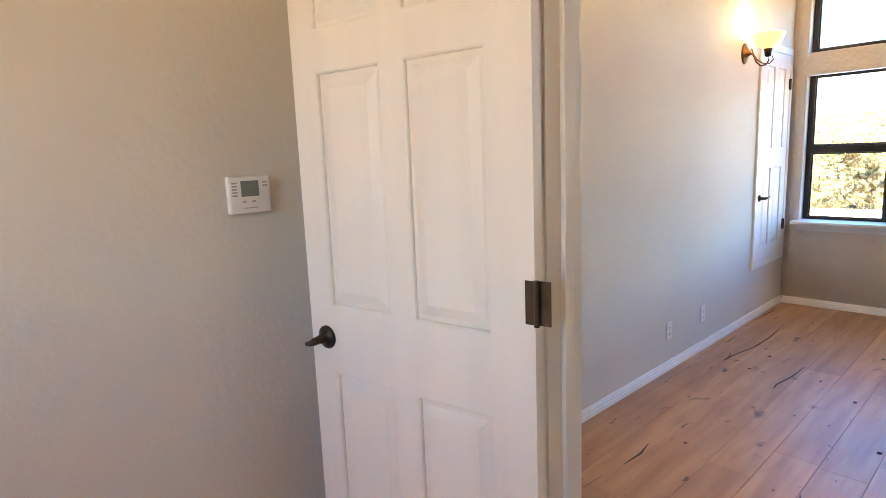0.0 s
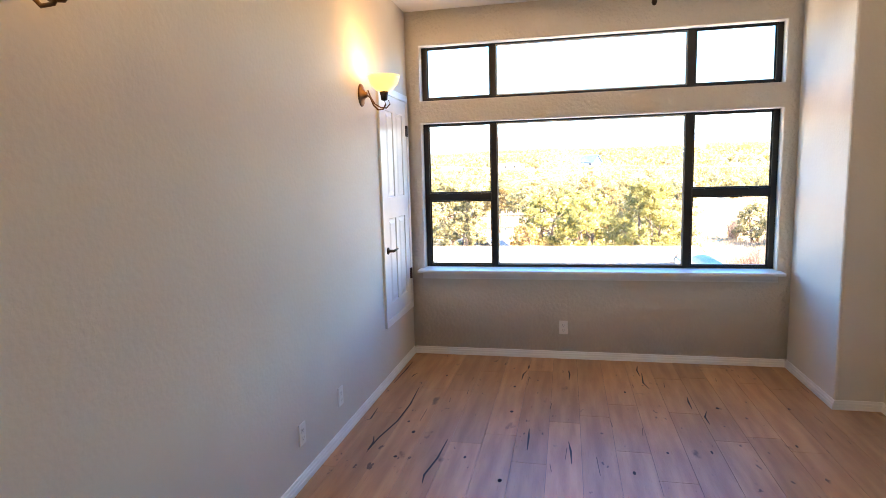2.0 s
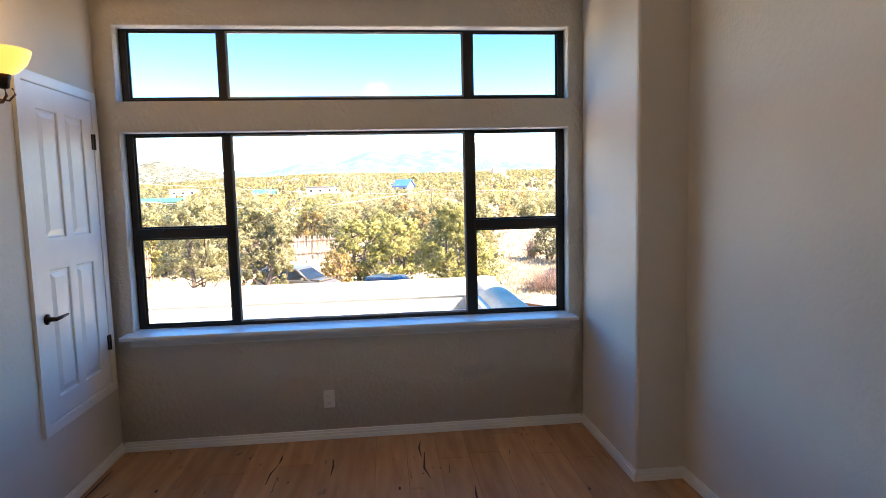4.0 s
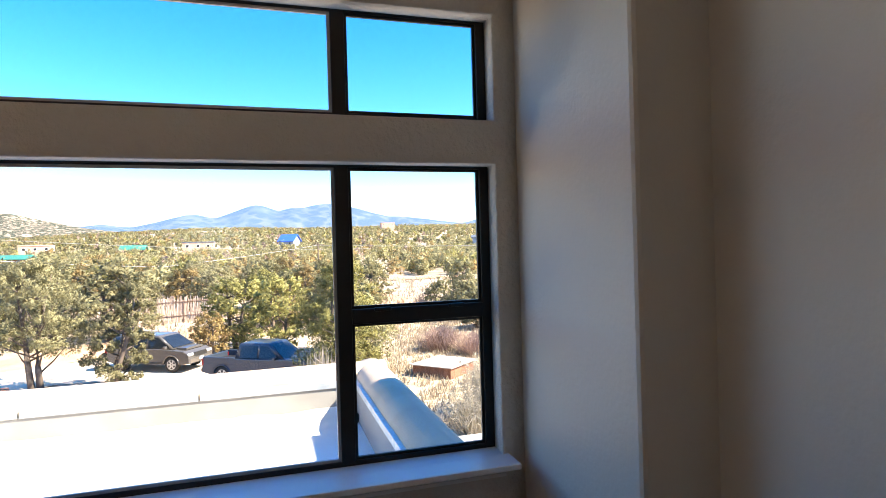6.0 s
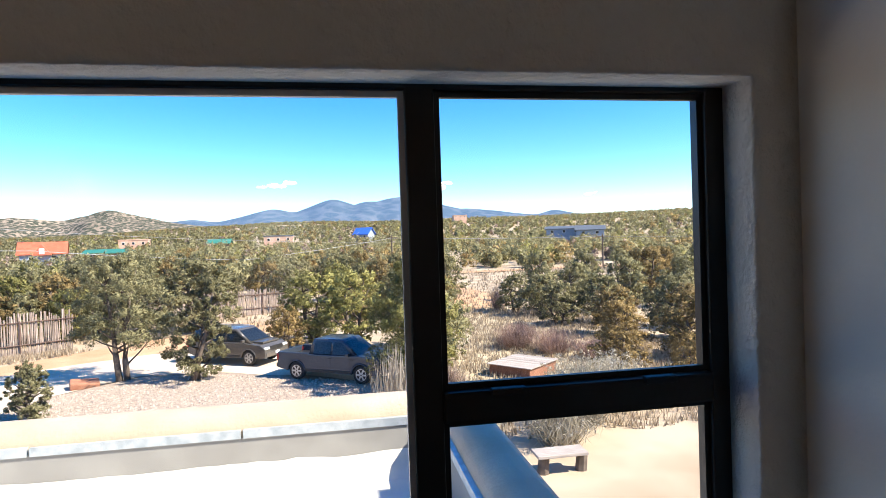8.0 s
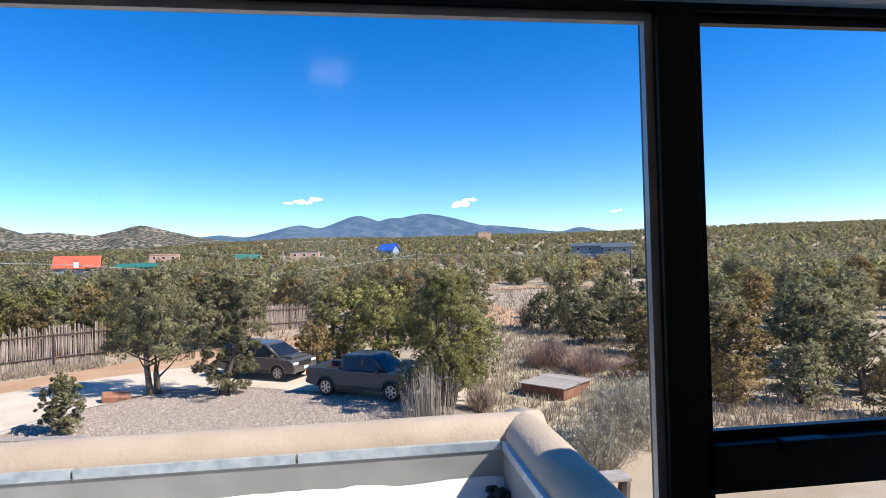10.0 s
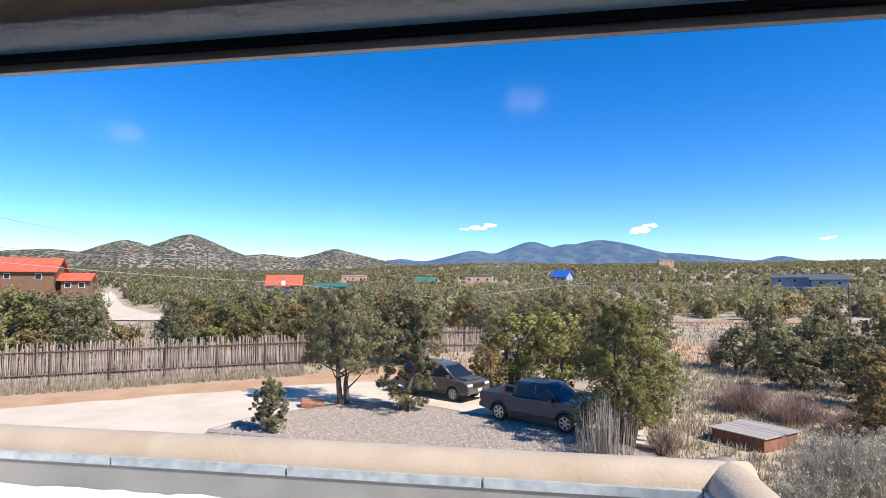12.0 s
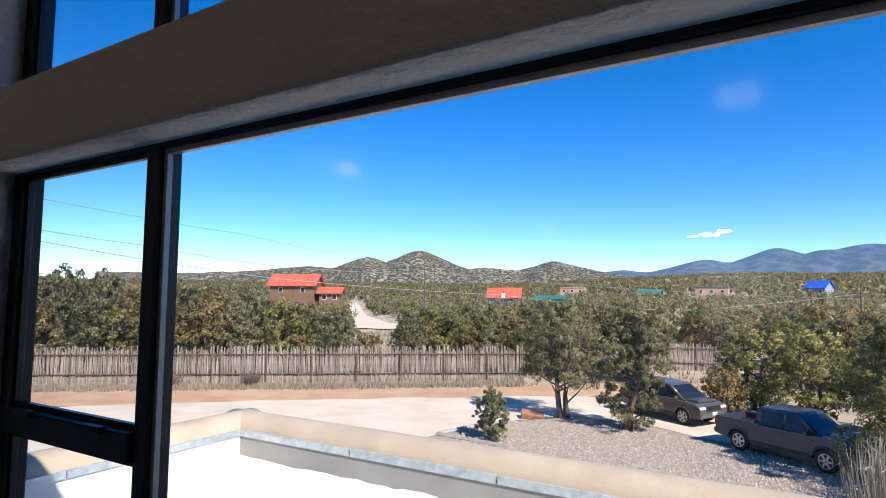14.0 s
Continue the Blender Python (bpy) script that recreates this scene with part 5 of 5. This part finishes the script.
house(-45.2, 150, 28, 11, 8, 5.4, 2.7, LOGW, ROOFRED, "brown log house under a red metal roof", 3.2)
house(-41.9, 147, 30, 5, 5, 4.2, 1.3, LOGW, ROOFRED, "low wing under a red metal roof", 2.6)
house(-24.9, 190, 20, 10, 7, 2.4, 3.0, BLUEW, ROOFRED, "house with a red metal roof and blue trim", 2.4, True)
house(2.1, 290, -35, 8, 6, 1.6, 3.2, BLUEW, ROOFBLUE, "house with a bright blue metal roof", 3.0)
house(-18.3, 300, 10, 12, 8, 4.6, 0, ADOBE, ADOBE, "flat-roofed pinkish adobe house", 0.8, False, True)
house(-11.3, 280, 0, 9, 7, 2.6, 1.8, LOGW, ROOFGREEN, "house with a green metal roof", 0.4)
house(-20.3, 210, 0, 12, 6, 3.0, 1.0, LOGW, ROOFGREEN, "low building with a green metal roof", 1.0)
house(-6.0, 260, 0, 12, 7, 3.4, 0, ADOBE, ROOFGREY, "low brown house among the trees", 2.0, False, True)
house(22.3, 235, -22, 18, 10, 3.4, 0.9, BLUEW, ROOFGREY, "long grey metal-roofed building", 2.6)
house(24.2, 225, -22, 10, 8, 3.2, 1.4, BLUEW, ROOFGREY, "smaller grey metal-roofed building", 2.4)
house(11.5, 620, 0, 14, 9, 8.0, 0, ADOBE, ADOBE, "far adobe house on the ridge", 0.0, False, True)


def pole(a, r, top, arms=True):
    x, y = polar(a, r)
    z = land(x, y)
    p = thing("utility_pole", pose(x, y, z), "brown wooden utility pole with a crossarm", "utility pole", "utility poles")
    part("post", tube([(x, y, z - 0.2), (x, y, top)], [0.16, 0.11], 8), BARK, p)
    if arms:
        part("crossarm", box(x - 1.2, x + 1.2, y - 0.07, y + 0.07, top - 0.6, top - 0.45), BARK, p)


pole(4.9, 115, 3.3)
pole(25.5, 112, 2.2)
pole(-32.8, 130, 8.6)
pole(-31.8, 140, 9.2, False)


def wire(points, r, label):
    w = thing("overhead_wire", pose(*points[0]), label, "wire")
    pts = []
    P = [Vector(p) for p in points]
    for a, b in zip(P, P[1:]):
        for i in range(8):
            f = i / 8
            q = a.lerp(b, f)
            q.z -= 0.012 * (b - a).length * 4 * f * (1 - f) * 0.5
            pts.append(q)
    pts.append(P[-1])
    part("cable", tube(pts, r, 5), STEEL, w, "", True)


def at(a, e, d):
    x, y = polar(a, d)
    return x, y, 1.75 + d * math.tan(radians(e))


wire([at(-90, 6.6, 45), at(-66.4, 4.45, 46), at(-47.5, 1.75, 60), at(-25.5, 0.3, 78), at(-8.9, -1.15, 100), (polar(4.9, 115)[0], polar(4.9, 115)[1], 2.7), (polar(25.5, 112)[0], polar(25.5, 112)[1], 1.7), at(60, -0.5, 120)], 0.032, "grey overhead wire crossing the view")
wire([at(-90, 10.8, 40), at(-66.6, 7.96, 45), at(-58.9, 6.97, 52), at(-50.7, 5.92, 62), at(-32.8, 3.0, 130)], 0.024, "thin overhead wire high on the sky")
wire([at(-90, 7.6, 40), at(-66.4, 5.37, 46), at(-58.8, 4.5, 52), at(-47.0, 2.9, 70), at(-31.8, 2.5, 140), at(-8, 0.6, 160), at(10, 0.0, 180)], 0.026, "thin grey overhead wire above the woods")

x, y = polar(-39.5, 165)
ca = thing("cactus_sculpture", pose(x, y, land(x, y)), "pale green saguaro cactus sculpture beside the track", "sculpture")
z = land(x, y) + 0.3
part("stem", tube([(x, y, z - 0.5), (x, y, z + 3.0), (x, y, z + 3.4)], [0.32, 0.3, 0.12], 10), CACTUS, ca, "", True)
for s, b, h in ((-1, 1.2, 2.5), (1, 0.9, 2.1)):
    part("arm", tube([(x, y, z + b), (x + s * 0.7, y, z + b + 0.05), (x + s * 0.95, y, z + b + 0.35), (x + s * 0.95, y, z + h)], [0.2, 0.2, 0.2, 0.15], 8), CACTUS, ca, "", True)

# ---- hills, mountains, clouds ----
def ridge(name, peaks, r0, r1, a0, a1, base, material, label, rough):
    """A far range: peaks are (bearing, rise in degrees, width in degrees) seen from the house."""
    bm = bmesh.new()
    n, k = 200, 14
    rows = []
    for j in range(k):
        f = j / (k - 1)
        row = []
        for i in range(n + 1):
            a = a0 + (a1 - a0) * i / n
            e = max(base, max(base + (pe - base) * math.exp(-abs((a - pa) / pw) ** 1.6) for pa, pe, pw in peaks))
            e += rough * noise.fractal(Vector((a * 0.35, f * 3, 2.2)), 1.0, 2.0, 5)
            r = r0 + (r1 - r0) * f + 0.03 * r0 * noise.noise(Vector((a * 0.3, f * 4, 8)))
            x, y = polar(a, r)
            top = 1.75 + r1 * math.tan(radians(e))
            row.append(bm.verts.new((x, y, -30 + (top + 30) * (f ** 0.8) + (0.02 * r1 * f * (1 - f) * noise.noise(Vector((a * 0.8, f * 5, 1)))))))
        rows.append(row)
    for p, q in zip(rows, rows[1:]):
        for i in range(n):
            bm.faces.new((p[i], p[i + 1], q[i + 1], q[i]))
    bmesh.ops.recalc_face_normals(bm, faces=bm.faces[:])
    return structure(name, bm, material, label, True)


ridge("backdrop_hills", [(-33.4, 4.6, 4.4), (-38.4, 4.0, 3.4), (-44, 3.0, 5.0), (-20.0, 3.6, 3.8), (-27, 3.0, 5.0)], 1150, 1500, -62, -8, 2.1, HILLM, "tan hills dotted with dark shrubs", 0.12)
ridge("backdrop_mountains", [(5.6, 4.5, 6.5), (-0.8, 4.36, 4.5), (2.5, 4.2, 4.0), (-6.4, 3.55, 4.0), (12, 3.2, 5.0), (-13.5, 2.7, 2.5), (20.7, 2.7, 1.6)], 3200, 4000, -50, 60, 2.2, MOUNT, "wooded mountains on the horizon, blue from a painted haze glow", 0.05)
for a, e, r in ((-6.2, 5.75, 1.2), (-5.0, 6.0, 0.9), (-7.6, 5.65, 0.8), (9.4, 5.35, 1.3), (10.1, 5.7, 0.9), (8.9, 5.1, 0.7), (24.0, 4.05, 0.6), (24.5, 4.15, 0.4), (29.6, 3.35, 0.9), (30.8, 3.4, 0.7), (-54, 2.9, 1.4), (-52, 3.0, 1.0), (-57, 2.8, 1.0)):
    bm = bmesh.new()
    x, y = polar(a, 4200)
    for k in range(9):
        bmesh.ops.create_icosphere(bm, subdivisions=2, radius=random.uniform(10, 19) * r, matrix=Matrix.Translation((x + random.uniform(-38, 38) * r, y + random.uniform(-20, 20), 1.75 + 4200 * math.tan(radians(e)) + random.uniform(-6, 9) * r)) @ Matrix.Diagonal((1.5, 1, 0.6, 1)))
    for v in bm.verts:
        v.co.z += 5 * noise.noise(v.co * 0.06)
    cl = link("cloud", bm, CLOUD, True)
    tagged(cl, "small white cloud low over the horizon", "cloud", "clouds")

# ---- floor planks, last ----
fl = structure("floor", box(XL - 0.05, XR + 0.05, -1.8, YW + 0.05, -0.03, FZ - 0.006), GAPM, "oiled knotty oak plank floor")
rs = random.Random(4)
FIX = {1: 3.97, 4: 4.19, 5: 3.89, 6: 4.785, 2: 4.53}
row, x = -5, -0.56 - 0.19 * 5
while x < XR:
    x1 = min(x + 0.19, XR)
    y = -1.8 - rs.uniform(0, 1.2)
    cuts = []
    while y < YW:
        cuts.append(y)
        y += rs.uniform(0.9, 2.1)
    if row in FIX:
        cuts = [q for q in cuts if abs(q - FIX[row]) > 0.5] + [FIX[row]]
        cuts.sort()
    cuts.append(YW)
    for a, b in zip(cuts, cuts[1:]):
        a0, w0 = max(a, -1.8), max(x, XL)
        if b - a0 < 0.05 or x1 - w0 < 0.02:
            continue
        bm = box(w0 + 0.0008, x1 - 0.0008, a0 + 0.0008, b - 0.0008, FZ - 0.018, FZ, 0.0015)
        part("plank", bm, OAK, fl)
    x, row = x1, row + 1
SPLITS = [[(-1.36, 5.57), (-1.36, 5.37), (-1.37, 5.05)], [(-1.155, 4.996), (-1.135, 4.668), (-1.145, 4.385), (-1.19, 4.135), (-1.2, 3.947)], [(-1.34, 4.571), (-1.33, 4.393), (-1.36, 4.364)],
          [(-0.77, 4.179), (-0.78, 3.945), (-0.81, 3.755), (-0.80, 3.671)], [(-1.0, 4.61), (-1.0, 4.409)], [(0.50, 5.536), (0.484, 5.321), (0.513, 5.192)], [(0.09, 4.095), (0.10, 3.895)], [(-0.07, 4.183), (-0.08, 4.038)], [(-0.78, 4.995), (-0.775, 4.907)]]
for _ in range(46):
    x, y = rs.uniform(XL + 0.1, XR - 0.1), rs.uniform(1.4, YW - 0.1)
    d = rs.uniform(0.04, 0.16)
    SPLITS.append([(x, y), (x + rs.uniform(-0.012, 0.012), y + d)] if rs.random() < 0.7 else [(x, y), (x + rs.uniform(-0.01, 0.01), y + d), (x + rs.uniform(-0.03, 0.03), y + 1.8 * d)])
for pts in SPLITS:
    bm = bmesh.new()
    for i, (a, b) in enumerate(zip(pts, pts[1:])):
        w = 0.006 if len(pts) > 2 else 0.0045
        q0, q1 = (w * (0.4 if i == 0 else 1)), w * (0.3 if i == len(pts) - 2 else 1)
        bm.faces.new([bm.verts.new(p) for p in ((a[0] - q0, a[1], FZ + 0.0012), (a[0] + q0, a[1], FZ + 0.0012), (b[0] + q1, b[1], FZ + 0.0012), (b[0] - q1, b[1], FZ + 0.0012))])
    bmesh.ops.recalc_face_normals(bm, faces=bm.faces[:])
    part("filled_split", bm, CRACK, fl, "dark filled split in the oak")
for kx, ky in ((-1.02, 3.926), (-1.07, 4.393), (0.335, 5.107), (0.72, 4.251), (0.48, 4.206), (-0.41, 3.763), (-0.63, 3.98), (-0.45, 5.108), (-1.0, 5.274), (-0.43, 4.647), (-1.0, 4.248), (0.275, 3.95), (0.9, 4.9), (1.2, 4.4), (-0.2, 3.2), (0.3, 2.9), (-0.9, 2.7)):
    bm = lathe([(0.0, FZ + 0.0012), (0.011, FZ + 0.0012)], 9, Matrix.Translation((kx, ky, 0)) @ Matrix.Diagonal((rs.uniform(0.6, 1.1), rs.uniform(0.9, 1.9), 1, 1)))
    part("knot", bm, CRACK, fl)
